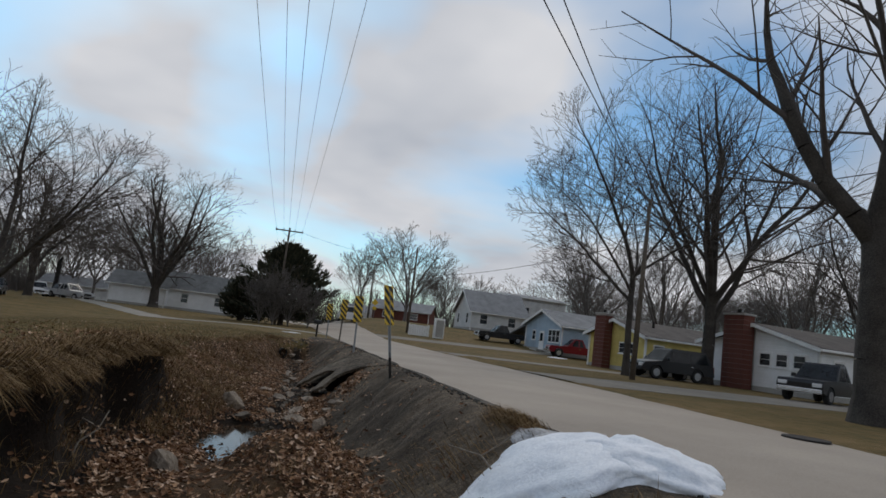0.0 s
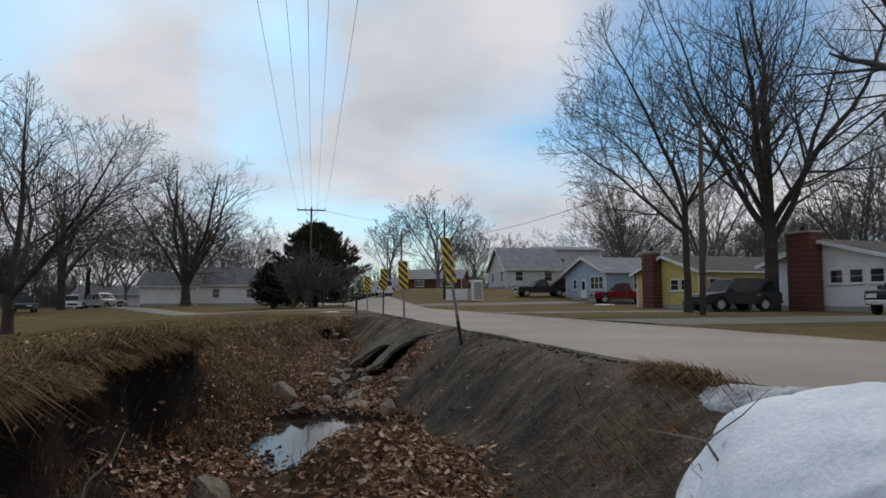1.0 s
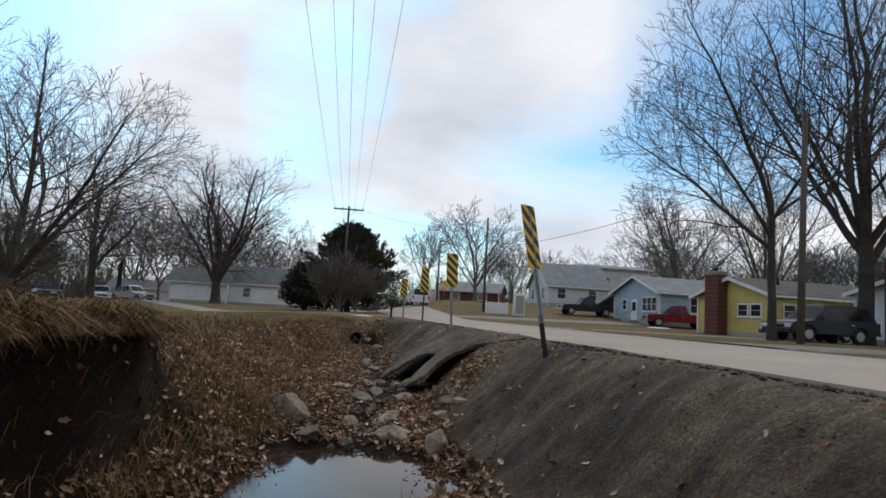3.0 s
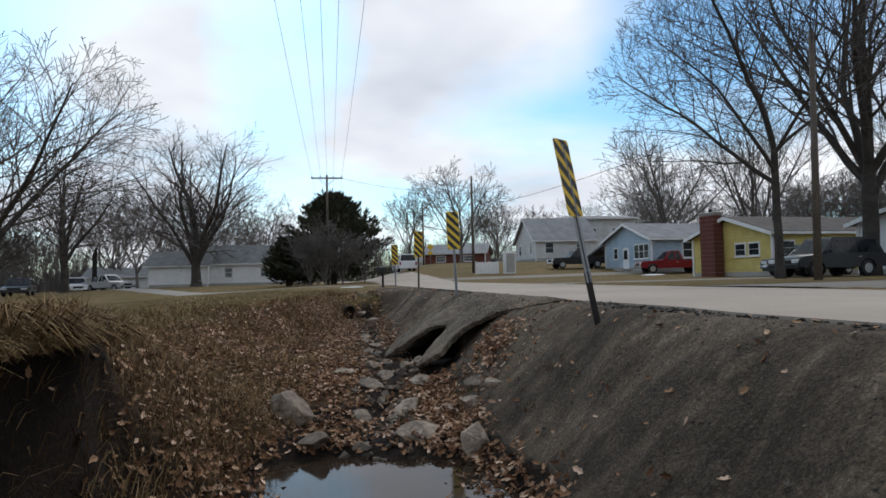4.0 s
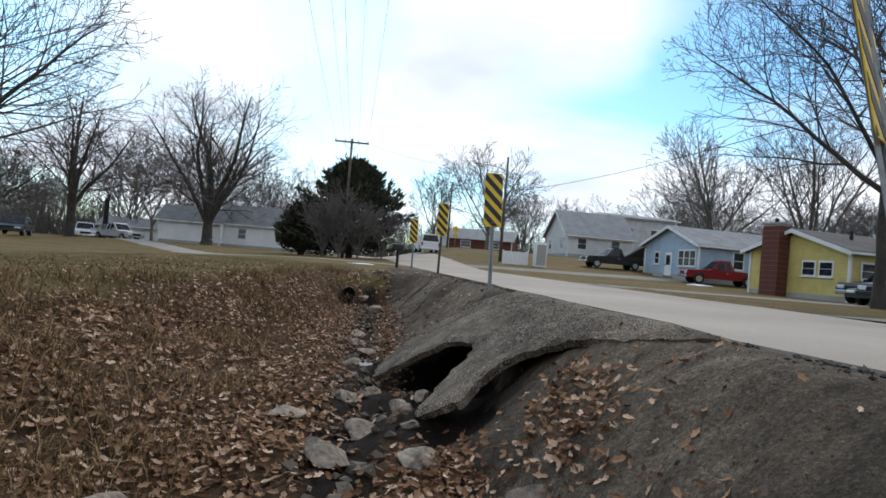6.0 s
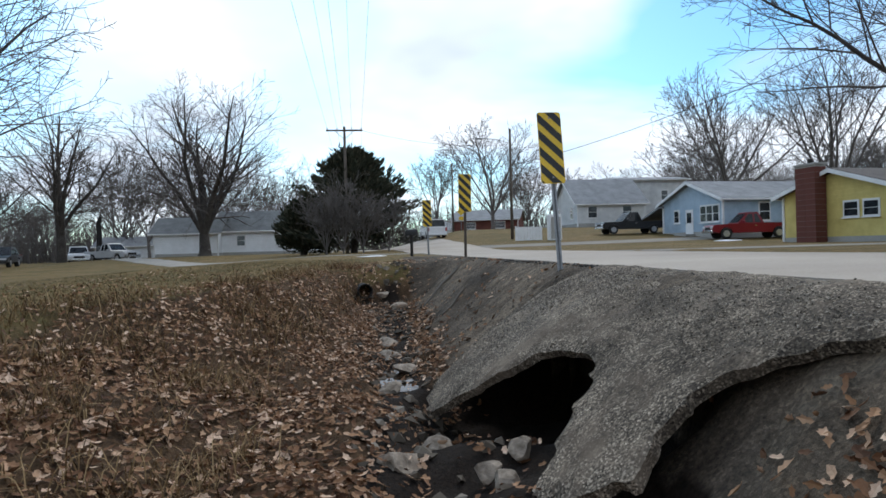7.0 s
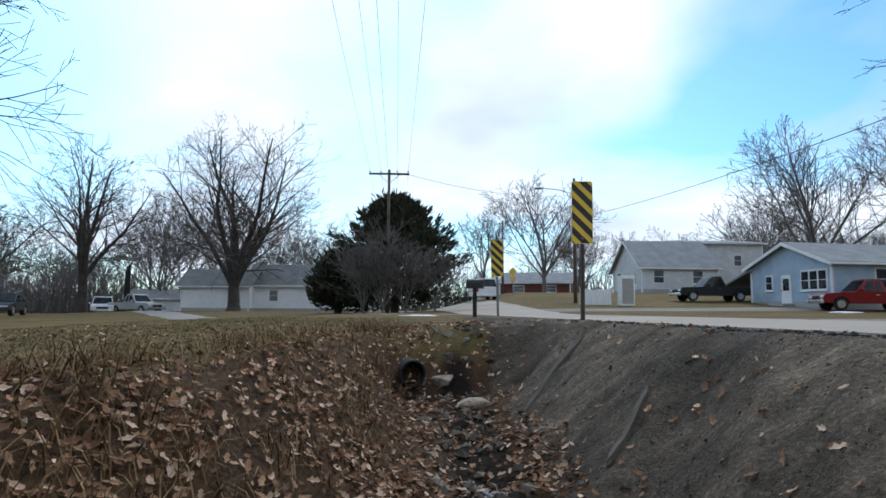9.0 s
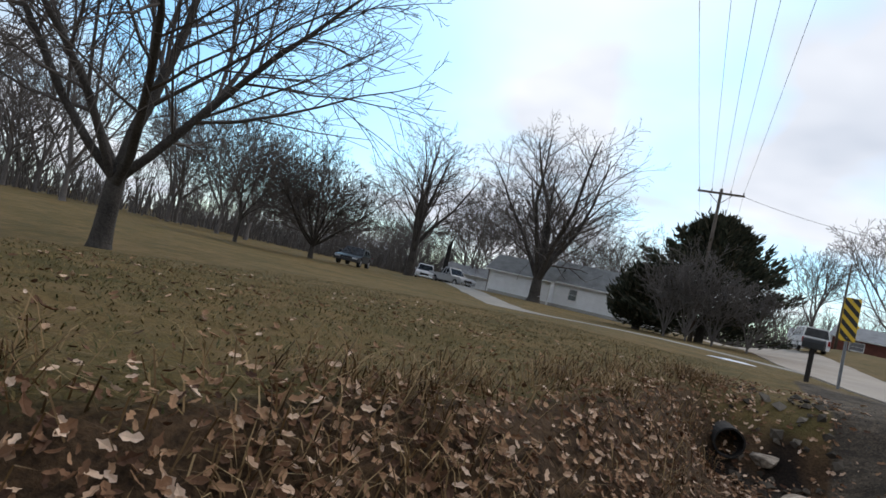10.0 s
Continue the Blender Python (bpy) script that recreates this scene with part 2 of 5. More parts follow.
PEBBLE = island_mat("loose_stone", [(0, (0.055, 0.047, 0.038)), (0.6, (0.185, 0.158, 0.125)), (1, (0.45, 0.39, 0.31))], 0.9)
SOILGRIT = island_mat("dark_grit", [(0, (0.03, 0.027, 0.024)), (0.7, (0.085, 0.077, 0.067)), (1, (0.2, 0.185, 0.16))], 0.9)
BEDSTONE = island_mat("bed_stone", [(0, (0.035, 0.028, 0.02)), (0.7, (0.11, 0.09, 0.068)), (1, (0.26, 0.225, 0.18))], 0.85)
WOODPOLE = rough_mat("weathered_pole", (0.06, 0.048, 0.038), (0.14, 0.115, 0.092), 0.7, 14, 0.9)
TARRED = rough_mat("charred_wood", (0.012, 0.011, 0.01), (0.035, 0.03, 0.027), 1.5, 20, 0.9)
GALV = rough_mat("galvanised_steel", (0.17, 0.175, 0.18), (0.3, 0.305, 0.31), 3, 30, 0.6, 0.25, bumps=0.1, dist=0.003)
WIRE = rough_mat("cable", (0.02, 0.02, 0.022), (0.045, 0.045, 0.05), 3, 30, 0.7, bumps=0)
YELLOW = rough_mat("sign_yellow", (0.52, 0.33, 0.02), (0.68, 0.45, 0.04), 3, 40, 0.45, bumps=0.05, dist=0.002)
BLACK = rough_mat("sign_black", (0.012, 0.012, 0.012), (0.03, 0.03, 0.028), 3, 40, 0.5, bumps=0.05, dist=0.002)
SHINGLE = rough_mat("grey_shingle", (0.16, 0.165, 0.17), (0.28, 0.285, 0.29), 1.0, 14, 0.9, bumps=0.4, dist=0.02)
OLDROOF = rough_mat("weathered_shingle", (0.1, 0.105, 0.105), (0.19, 0.195, 0.195), 1.0, 14, 0.95, bumps=0.4, dist=0.02, spec=0.1)
DARKROOF = rough_mat("brown_shingle", (0.055, 0.048, 0.044), (0.12, 0.105, 0.095), 1.0, 14, 0.9, bumps=0.4, dist=0.02)
BRICK = rough_mat("red_brick", (0.07, 0.026, 0.02), (0.17, 0.062, 0.046), 1.2, 14, 0.9, bumps=0.6, dist=0.02)
YELLOWSIDE = siding_mat("yellow_siding", (0.5, 0.4, 0.13), (0.66, 0.55, 0.2))
BLUESIDE = siding_mat("blue_siding", (0.31, 0.41, 0.51), (0.42, 0.53, 0.63), 0.15)
GREYSIDE = siding_mat("grey_siding", (0.52, 0.53, 0.54), (0.68, 0.69, 0.69), 0.15)
WHITESIDE = siding_mat("white_siding", (0.74, 0.75, 0.75), (0.84, 0.85, 0.86), 0.2)
WHITE = rough_mat("white_paint", (0.6, 0.6, 0.59), (0.78, 0.78, 0.77), 1.2, 12, 0.6, bumps=0.1)
GLASS = glass_mat("dark_window_glass")
RUBBER = rough_mat("tyre_rubber", (0.012, 0.012, 0.012), (0.03, 0.03, 0.03), 3, 30, 0.85, bumps=0.1)
ALLOY = rough_mat("wheel_alloy", (0.3, 0.3, 0.31), (0.5, 0.5, 0.51), 3, 30, 0.35, 0.8, bumps=0)
CHROME = rough_mat("dull_chrome", (0.45, 0.45, 0.46), (0.65, 0.65, 0.66), 3, 30, 0.25, 0.9, bumps=0)
REDLAMP = rough_mat("tail_lamp", (0.2, 0.01, 0.01), (0.35, 0.02, 0.02), 3, 30, 0.2, bumps=0)
HEADLAMP = rough_mat("head_lamp", (0.5, 0.5, 0.5), (0.7, 0.7, 0.7), 3, 30, 0.15, bumps=0)


def paint_mat(name, dark, light):
    return rough_mat(name, dark, light, 0.7, 9, 0.28, 0.0, bumps=0.02, dist=0.002, spec=0.35)


def water_mat():
    m, n, l, b = material("ditch_water", 0.06, 0, 0.3)
    n1, n2 = noise_tex(n, l, 1.4), noise_tex(n, l, 9)
    l.new(ramp(n, l, n1.outputs["Fac"], [(0.35, (0.014, 0.01, 0.007)), (0.65, (0.035, 0.026, 0.018))]).outputs[0], b.inputs["Base Color"])
    bump(n, l, b, n2.outputs["Fac"], 0.05, 0.01)
    return m


WATER = water_mat()


# ---- mesh helpers ----
def part(name, bm, mat, parent=None, label=""):
    """Links a bmesh, or a mesh, as one object, under a thing or a part where one is given."""
    if isinstance(bm, bmesh.types.BMesh):
        me = bpy.data.meshes.new(name)
        bm.normal_update()
        bm.to_mesh(me)
        bm.free()
    else:
        me = bm
    if not me.materials:
        me.materials.append(mat)
    ob = new(name, me)
    if parent is not None:
        ob.parent = parent
    if label:
        tagged(ob, label)
    return ob


def raw(name, verts, faces, smooth=False):
    me = bpy.data.meshes.new(name)
    me.from_pydata([tuple(v) for v in verts] if not isinstance(verts, np.ndarray) else verts.tolist(), [], faces)
    if smooth:
        me.polygons.foreach_set("use_smooth", [True] * len(me.polygons))
    me.update()
    return me


def thing(name, m, label, category, group="", kind=""):
    ob = new(name)
    ob.matrix_world = m
    ob.empty_display_size = 0.2
    return tagged(ob, label, category, group, kind)


def box(bm, c, s, rot=None, bevel=0.0):
    r = bmesh.ops.create_cube(bm, size=1.0, matrix=Matrix.Translation(c) @ (rot or Matrix()) @ Matrix.Diagonal((*s, 1)))
    if bevel:
        es = list({e for v in r["verts"] for e in v.link_edges})
        bmesh.ops.bevel(bm, geom=es, offset=bevel, segments=2, affect="EDGES", profile=0.5)
    return bm


def boxed(c, s, bevel=0.0, rot=None):
    return box(bmesh.new(), c, s, rot, bevel)


def tube(points, radii, sides=8, cap=True):
    """A tapered round bar through the points."""
    bm = bmesh.new()
    rings = []
    for i, p in enumerate(points):
        p = Vector(p)
        d = (Vector(points[min(i + 1, len(points) - 1)]) - Vector(points[max(i - 1, 0)])).normalized()
        a = d.orthogonal().normalized()
        if abs(d.z) > 0.9:
            a = (Vector((1, 0, 0)) - d * d.x).normalized()
        b = d.cross(a)
        rings.append([bm.verts.new(p + radii[i] * (a * math.cos(2 * math.pi * k / sides) + b * math.sin(2 * math.pi * k / sides))) for k in range(sides)])
    for r0, r1 in zip(rings, rings[1:]):
        for k in range(sides):
            f = bm.faces.new((r0[k], r0[(k + 1) % sides], r1[(k + 1) % sides], r1[k]))
            f.smooth = True
    if cap:
        bm.faces.new(rings[0][::-1])
        bm.faces.new(rings[-1])
    return bm


def prism(outline, axis, lo, hi, bevel=0.0):
    """An outline of (a, b) pairs pushed along an axis: 'y' takes (x, z), 'x' takes (y, z), 'z' takes (x, y)."""
    put = {"y": lambda a, b, t: (a, t, b), "x": lambda a, b, t: (t, a, b), "z": lambda a, b, t: (a, b, t)}[axis]
    bm = bmesh.new()
    v0 = [bm.verts.new(put(a, b, lo)) for a, b in outline]
    v1 = [bm.verts.new(put(a, b, hi)) for a, b in outline]
    n = len(outline)
    for k in range(n):
        bm.faces.new((v0[k], v0[(k + 1) % n], v1[(k + 1) % n], v1[k]))
    bm.faces.new(v0[::-1])
    bm.faces.new(v1)
    bmesh.ops.recalc_face_normals(bm, faces=bm.faces)
    if bevel:
        bmesh.ops.bevel(bm, geom=list(bm.edges), offset=bevel, segments=2, affect="EDGES", profile=0.5)
    return bm


# ---- the lie of the land ----
def smooth(t):
    t = np.clip(t, 0, 1)
    return t * t * (3 - 2 * t)


def road_edge(y):
    return 5.0 - 0.122 * y


STREAM = ((-8, 6, 8.5, 11, 13, 18.5, 22, 28, 34, 40), (0.9, 0.5, -0.15, 0.05, 0.3, 0.05, -0.35, -0.75, -1.3, -1.6))
BED = ((-8, 2, 5, 8.2, 9.6, 11, 13.1, 13.8, 14.6, 15.3, 16.2, 20, 28, 33), (-0.6, -0.75, -1.0, -1.24, -1.46, -1.58, -1.6, -1.4, -1.47, -1.43, -1.22, -1.2, -1.0, -0.6))
FOOT_R = ((-8, 0, 8, 13.6, 18, 21, 28, 34), (2.7, 2.5, 2.0, 1.1, 0.75, 0.3, -0.3, -0.8))
FOOT_L = ((-8, 4, 8, 13, 15, 18, 20, 24, 28, 34), (-0.2, -0.6, -0.95, -0.85, -0.65, -0.8, -1.15, -1.15, -1.35, -1.7))
TOP_L = ((-8, 4, 9.5, 12, 13.5, 15.5, 18, 20, 21.4, 23.3, 25, 29, 33), (-1.15, -1.5, -1.9, -2.05, -2.9, -4.1, -4.3, -3.7, -2.8, -2.35, -2.1, -2.0, -2.2))


def along(table, y):
    return np.interp(y, *table)


def top_left(y):
    """The lip of the left bank, bitten into bays where the water has cut it."""
    y = np.asarray(y, float)
    bays = 0.2 * np.sin(y * 1.15 + 0.9) + 0.1 * np.sin(y * 2.9 + 2.0) + 0.05 * np.sin(y * 6.3)
    return along(TOP_L, y) + bays * (1 - smooth((y - 11.0) / 2.0))


def open_ground(x, y):
    """The land without the ditch."""
    low = -0.55 * smooth((-x - 4.0) / 13.0) * (1 - smooth((y - 45) / 28.0) * smooth((x + 36.0) / 9.0))
    rise = 2.3 * smooth((y - 48) / 46.0) * smooth((x + 7) / 12.0)
    lawn = 0.1 - 0.3 * smooth((y - 12.5) / 4.5)
    return lawn * smooth((0.6 - x) / 2.2) * (1 - smooth((y - 27) / 9)) + low + rise


def ditch(y):
    return smooth((y + 9) / 4.0) * (1 - smooth((y - 28.1) / 1.4))


def land(x, y):
    x, y = np.asarray(x, float), np.asarray(y, float)
    base = open_ground(x, y)
    bed, fr, fl, tl = along(BED, y), along(FOOT_R, y), along(FOOT_L, y), top_left(y)
    tr = road_edge(y) - 0.5
    scarp = 1 - smooth((y - 10.4) / 3.0)
    right = smooth((x - fr) / (tr - fr)) * 0.55 + np.clip((x - fr) / (tr - fr), 0, 1) * 0.45
    u = np.clip((fl - x) / np.maximum(fl - tl, 0.2), 0, 1)
    gentle = 0.4 * smooth(u) + 0.6 * u
    cut = 0.28 * u + 0.72 * smooth((u - 0.74) / 0.2)
    left = scarp * cut + (1 - scarp) * gentle
    up = np.maximum(np.where(x > fr, right, 0), np.where(x < fl, left, 0))
    wide = 0.7 + 0.9 * smooth((y - 10.0) / 1.2) * (1 - smooth((y - 13.4) / 0.6))
    hollow = bed + 0.1 * smooth(np.abs(x - along(STREAM, y)) / wide)
    z = hollow * (1 - up) + base * up
    mound = 0.5 * np.exp(-(((x - 1.15) / 0.8) ** 2 + ((y - 8.3) / 2.1) ** 2))
    z = z + mound * (1 - smooth((x - fr - 0.2) / 0.8))
    pit = smooth((x + 0.3) / 0.5) * (1 - smooth((x - 1.45) / 0.4)) * smooth((y - 17.25) / 0.4) * (1 - smooth((y - 20.2) / 0.6))
    z = np.where(pit > 0, np.minimum(z, z * (1 - pit) + (-1.08 - 0.36 * smooth((y - 18.3) / 0.8)) * pit), z)
    front = smooth((x - 0.6) / 0.4) * (1 - smooth((x - 2.0) / 0.7)) * smooth((y - 15.2) / 0.7) * (1 - smooth((y - 17.0) / 0.4))
    z = z - 0.05 * front
    mouth = np.exp(-(((x + 1.32) / 0.42) ** 2 + ((y - 27.8) / 0.5) ** 2))
    z = np.where(mouth > 0.02, np.minimum(z, z * (1 - mouth) - 1.0 * mouth), z)
    d = ditch(y)
    z = base * (1 - d) + z * d
    under = smooth((x - road_edge(y) + 0.15) / 0.25) * (1 - smooth((x - road_edge(y) - 5.2) / 0.25))
    return z - 0.05 * under


def hill(x, y):
    return float(land(x, y))


def stretch(near_lo, near_hi, step, far_lo, far_hi):
    a = list(np.arange(near_lo, near_hi, step))
    s, p = step, near_hi
    while p < far_hi:
        a.append(p)
        s *= 1.13
        p += s
    a.append(far_hi)
    s, p = step * 1.13, near_lo - step * 1.13
    while p > far_lo:
        a.insert(0, p)
        s *= 1.13
        p -= s
    a.insert(0, far_lo)
    return np.array(a)


GX, GY = stretch(-6.5, 5.0, 0.085, -900, 900), stretch(-3.0, 31.0, 0.11, -400, 1500)
XX, YY = np.meshgrid(GX, GY)
ZZ = land(XX, YY)
near_mask = (np.abs(XX) < 9) & (YY > -5) & (YY < 36)
bumpy = np.zeros_like(ZZ)
for i, j in zip(*np.nonzero(near_mask)):
    x, y = XX[i, j], YY[i, j]
    bumpy[i, j] = noise.fractal((x * 0.9, y * 0.9, 0), 1.0, 2.0, 3) * 0.05 + noise.noise((x * 4.1, y * 4.1, 3)) * 0.022
    if x > -0.5:
        across, down = 0.6 * y - 0.8 * x, 0.6 * x + 0.8 * y
        bumpy[i, j] += 0.085 * noise.noise((down * 0.45, across * 1.9, 11)) + 0.035 * noise.noise((down * 1.2, across * 5.5, 4))
on_road = (XX > road_edge(YY) - 0.5) & (XX < road_edge(YY) + 5.7)
in_ditch = smooth((0.05 - ZZ) / 0.4) * near_mask
ZZ = ZZ + np.where(on_road, np.minimum(bumpy, 0) * 0.3, bumpy * (0.6 + 0.7 * in_ditch))
nx, ny = len(GX), len(GY)
idx = np.arange(nx * ny).reshape(ny, nx)
quads = np.stack([idx[:-1, :-1], idx[:-1, 1:], idx[1:, 1:], idx[1:, :-1]], -1).reshape(-1, 4)
gmesh = raw("ground", np.stack([XX, YY, ZZ], -1).reshape(-1, 3), quads.tolist(), True)
fr, fl, tl = along(FOOT_R, YY), along(FOOT_L, YY), top_left(YY)
d = ditch(YY)
soil = smooth((XX - fr + 0.15) / 0.3) * (1 - smooth((XX - road_edge(YY) - 0.1) / 0.2)) * smooth((38 - YY) / 6)
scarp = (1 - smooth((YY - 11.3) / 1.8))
# Mud along the stream; the cut bank's shade under its lip is painted likewise.
mud_and_shade = np.maximum(scarp * smooth((fl + 0.15 - XX) / 0.3) * smooth((XX - tl + 0.12) / 0.1), (1 - smooth(np.abs(XX - along(STREAM, YY)) / 0.5)) * smooth((YY - 12.5) / 1.5)) * d
# The pit below the apron has its shade painted in near-black.
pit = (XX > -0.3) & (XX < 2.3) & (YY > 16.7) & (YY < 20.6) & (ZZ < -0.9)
mud_and_shade = np.maximum(mud_and_shade, pit * 0.9)
# Wet shore of the pool, near-black to stand for the water's dark reflections too.
mud_and_shade = np.maximum(mud_and_shade, smooth((-1.24 - ZZ) / 0.1) * (YY > 8) * (YY < 16))
# Faint painted shade before the undercut edge of the apron.
mud_and_shade = np.maximum(mud_and_shade, smooth((XX - 0.7) / 0.3) * (1 - smooth((XX - 2.2) / 0.5)) * smooth((YY - 15.5) / 0.5) * (1 - smooth((YY - 17.2) / 0.3)) * 0.3)
# Shade of the culvert hollow, painted into the ground colour.
mud_and_shade = np.maximum(mud_and_shade, np.exp(-(((XX + 1.34) / 0.4) ** 2 + ((YY - 28.0) / 0.45) ** 2)))
litter = smooth((fr + 0.5 - XX) / 0.5) * smooth((XX - np.maximum(tl, -3.3) + 0.7) / 1.2) * d
litter = np.maximum(litter, 0.3 * smooth((0.8 - XX) / 1) * smooth((XX + 9) / 5) * smooth((YY - 4) / 4) * (1 - smooth((YY - 26) / 8)))
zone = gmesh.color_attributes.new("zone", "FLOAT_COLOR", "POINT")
zone.data.foreach_set("color", np.stack([soil, litter, mud_and_shade, np.ones_like(soil)], -1).reshape(-1).astype(np.float32))
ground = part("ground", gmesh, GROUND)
tagged(ground, "brown winter grass and bare earth with a washed-out ditch", "ground", kind="structure")


# ---- road, lanes and pavement ----
def ribbon(name, mat, line, width, thick, label, lift=0.02, kind="structure", category="road", wobble=0.0):
    """A thin slab that follows the land along a line of (x, y)."""
    pts = []
    for (x0, y0), (x1, y1) in zip(line, line[1:]):
        n = max(2, int(math.hypot(x1 - x0, y1 - y0) / 1.2))
        pts += [(x0 + (x1 - x0) * k / n, y0 + (y1 - y0) * k / n) for k in range(n)]
    pts.append(line[-1])
    bm = bmesh.new()
    rows = []
    for i, (x, y) in enumerate(pts):
        a, b = pts[max(i - 1, 0)], pts[min(i + 1, len(pts) - 1)]
        dx_, dy_ = b[0] - a[0], b[1] - a[1]
        ln = math.hypot(dx_, dy_)
        ox, oy = dy_ / ln, -dx_ / ln
        row = []
        for k in range(7):
            w = (k / 6 - 0.5) * width
            if k in (0, 6):
                w += wobble * noise.noise((x * 1.7, y * 1.7, k * 5.0))
            px, py = x + ox * w, y + oy * w
            row.append((px, py, float(open_ground(px, py)) + lift + 0.03 * (1 - (2 * k / 6 - 1) ** 2) * (width > 4)))
        rows.append(row)
    top = [[bm.verts.new(p) for p in r] for r in rows]
    bot = [[bm.verts.new((p[0], p[1], p[2] - thick)) for p in (r[0], r[-1])] for r in rows]
    for r0, r1, b0, b1 in zip(top, top[1:], bot, bot[1:]):
        for k in range(6):
            bm.faces.new((r0[k], r0[k + 1], r1[k + 1], r1[k]))
        bm.faces.new((b0[0], r0[0], r1[0], b1[0]))
        bm.faces.new((r0[6], b0[1], b1[1], r1[6]))
    bmesh.ops.recalc_face_normals(bm, faces=bm.faces)
    ob = part(name, bm, mat)
    return tagged(ob, label, category, kind=kind)


mid = 2.75
ribbon("road", ASPHALT, [(road_edge(y) + mid, y) for y in (-60, -30, -10, 0, 10, 20, 30, 40, 50, 60)] + [(road_edge(60) + mid - 2.2, 75), (road_edge(60) + mid - 6, 95), (-12, 125), (-30, 160)], 5.5, 0.14, "pale worn asphalt road with ragged unmarked edges", 0.015, wobble=0.22)
ribbon("driveway_left", DIRTLANE, [(0.6, 44), (-6, 46.5), (-14, 52), (-24, 66), (-31, 76)], 2.6, 0.06, "pale gravel lane across the brown lawn", 0.012, category="lane", wobble=0.3)
ribbon("driveway_white_house", DRIVE, [(8.2, 20.4), (14, 21.9), (24, 24.6), (30, 26)], 5.0, 0.06, "cracked pale concrete driveway", 0.012, category="driveway", wobble=0.1)
ribbon("driveway_yellow_house", DRIVE, [(6.6, 34.5), (14, 36.2), (28, 39.5)], 3.6, 0.06, "cracked concrete driveway", 0.012, category="driveway", wobble=0.1)
ribbon("driveway_blue_house", DRIVE, [(3.6, 56.8), (12, 58.6), (30, 62.8)], 3.6, 0.06, "concrete driveway beside the blue house", 0.012, category="driveway", wobble=0.1)


# ---- broken apron over the ditch ----
def apron_top(x, y):
    e = road_edge(y) - 0.35
    toe = np.interp(y, (15.6, 16.4, 17.2, 18.2, 19.2, 20.4, 21.2), (1.15, 0.75, 0.55, 0.45, 0.1, 0.05, 0.3))
    w = np.clip((e - x) / (e - toe), 0, 1)
    return 0.02 - 1.2 * (0.3 * w + 0.7 * w ** 2) + 0.03 * noise.noise((x * 2.1, y * 2.1, 8))


def apron():
    hole = [(-0.5, 19.7), (0.05, 19.5), (0.35, 19.32), (0.58, 19.12), (0.75, 19.02), (0.93, 18.9), (1.12, 18.62), (1.24, 18.25), (1.14, 17.95), (0.95, 17.7), (0.7, 17.45), (0.3, 17.3), (-0.5, 17.3)]

    def inside(x, y):
        r = False
        for (xa, ya), (xb, yb) in zip(hole, hole[1:] + hole[:1]):
            if (ya > y) != (yb > y) and x < (xb - xa) * (y - ya) / (yb - ya) + xa:
                r = not r
        return r

    def wanted(x, y):
        x += 0.09 * noise.noise((x * 2.5, y * 2.5, 1)) + 0.04 * noise.noise((x * 9, y * 9, 2))
        y += 0.09 * noise.noise((x * 2.5, y * 2.5, 5)) + 0.04 * noise.noise((x * 9, y * 9, 6))
        near = np.interp(x, (0.6, 1.0, 1.5, 1.9, 2.2, 2.6, 3.3), (17.2, 16.85, 17.05, 16.85, 16.35, 15.9, 15.6))
        far = np.interp(x, (0.0, 0.3, 1.0, 3.0), (20.0, 20.6, 20.9, 21.5))
        toe = np.interp(y, (17.0, 17.7, 18.2, 19.2, 20.4), (0.75, 0.55, 0.4, 0.02, 0.1))
        return near < y < far and toe < x < road_edge(y) - 0.28 and not inside(x, y)

    bm = bmesh.new()
    step = 0.055
    made = {}

    def vert(i, j):
        if (i, j) not in made:
            x = i * step + 0.018 * noise.noise((i * 1.7, j * 1.7, 1))
            y = 14.8 + j * step + 0.018 * noise.noise((i * 1.7, j * 1.7, 9))
            made[i, j] = bm.verts.new((x, y, float(apron_top(x, y)) + 0.03 + 0.008 * noise.noise((x * 14, y * 14, 3))))
        return made[i, j]

    for i in range(-4, 66):
        for j in range(124):
            if wanted((i + 0.5) * step, 14.8 + (j + 0.5) * step):
                f = bm.faces.new((vert(i, j), vert(i + 1, j), vert(i + 1, j + 1), vert(i, j + 1)))
    for _ in range(2):
        rim = [(v, [e.other_vert(v).co.copy() for e in v.link_edges if e.is_boundary]) for v in bm.verts if v.is_boundary]
        for v, ns in rim:
            if len(ns) == 2:
                v.co = v.co * 0.4 + (ns[0] + ns[1]) * 0.3
    for v in bm.verts:
        if v.is_boundary:
            k = v.co.copy()
            v.co += Vector((0.035 * noise.noise(k * 11), 0.035 * noise.noise(k * 11 + Vector((5, 0, 0))), -0.02 + 0.02 * noise.noise(k * 8)))
    ob = part("asphalt_apron", bm, APRON)
    sol = ob.modifiers.new("thickness", "SOLIDIFY")
    sol.thickness, sol.offset = 0.075, -1.0
    return tagged(ob, "grey broken asphalt apron, undercut with a dark hole", "apron", kind="structure")


apron()


# ---- water ----
def water_sheet(name, outline, z, label):
    bm = bmesh.new()
    bm.faces.new([bm.verts.new((x, y, z)) for x, y in outline])
    return tagged(part(name, bm, WATER), label, "water", kind="structure")


water_sheet("water", [(-1.6, 7.4), (1.3, 7.4), (1.6, 10), (1.7, 13.6), (0.6, 15.6), (-0.4, 15.6), (-1.6, 12.5), (-1.8, 9.5)], -1.46, "still brown pool that mirrors the sky")


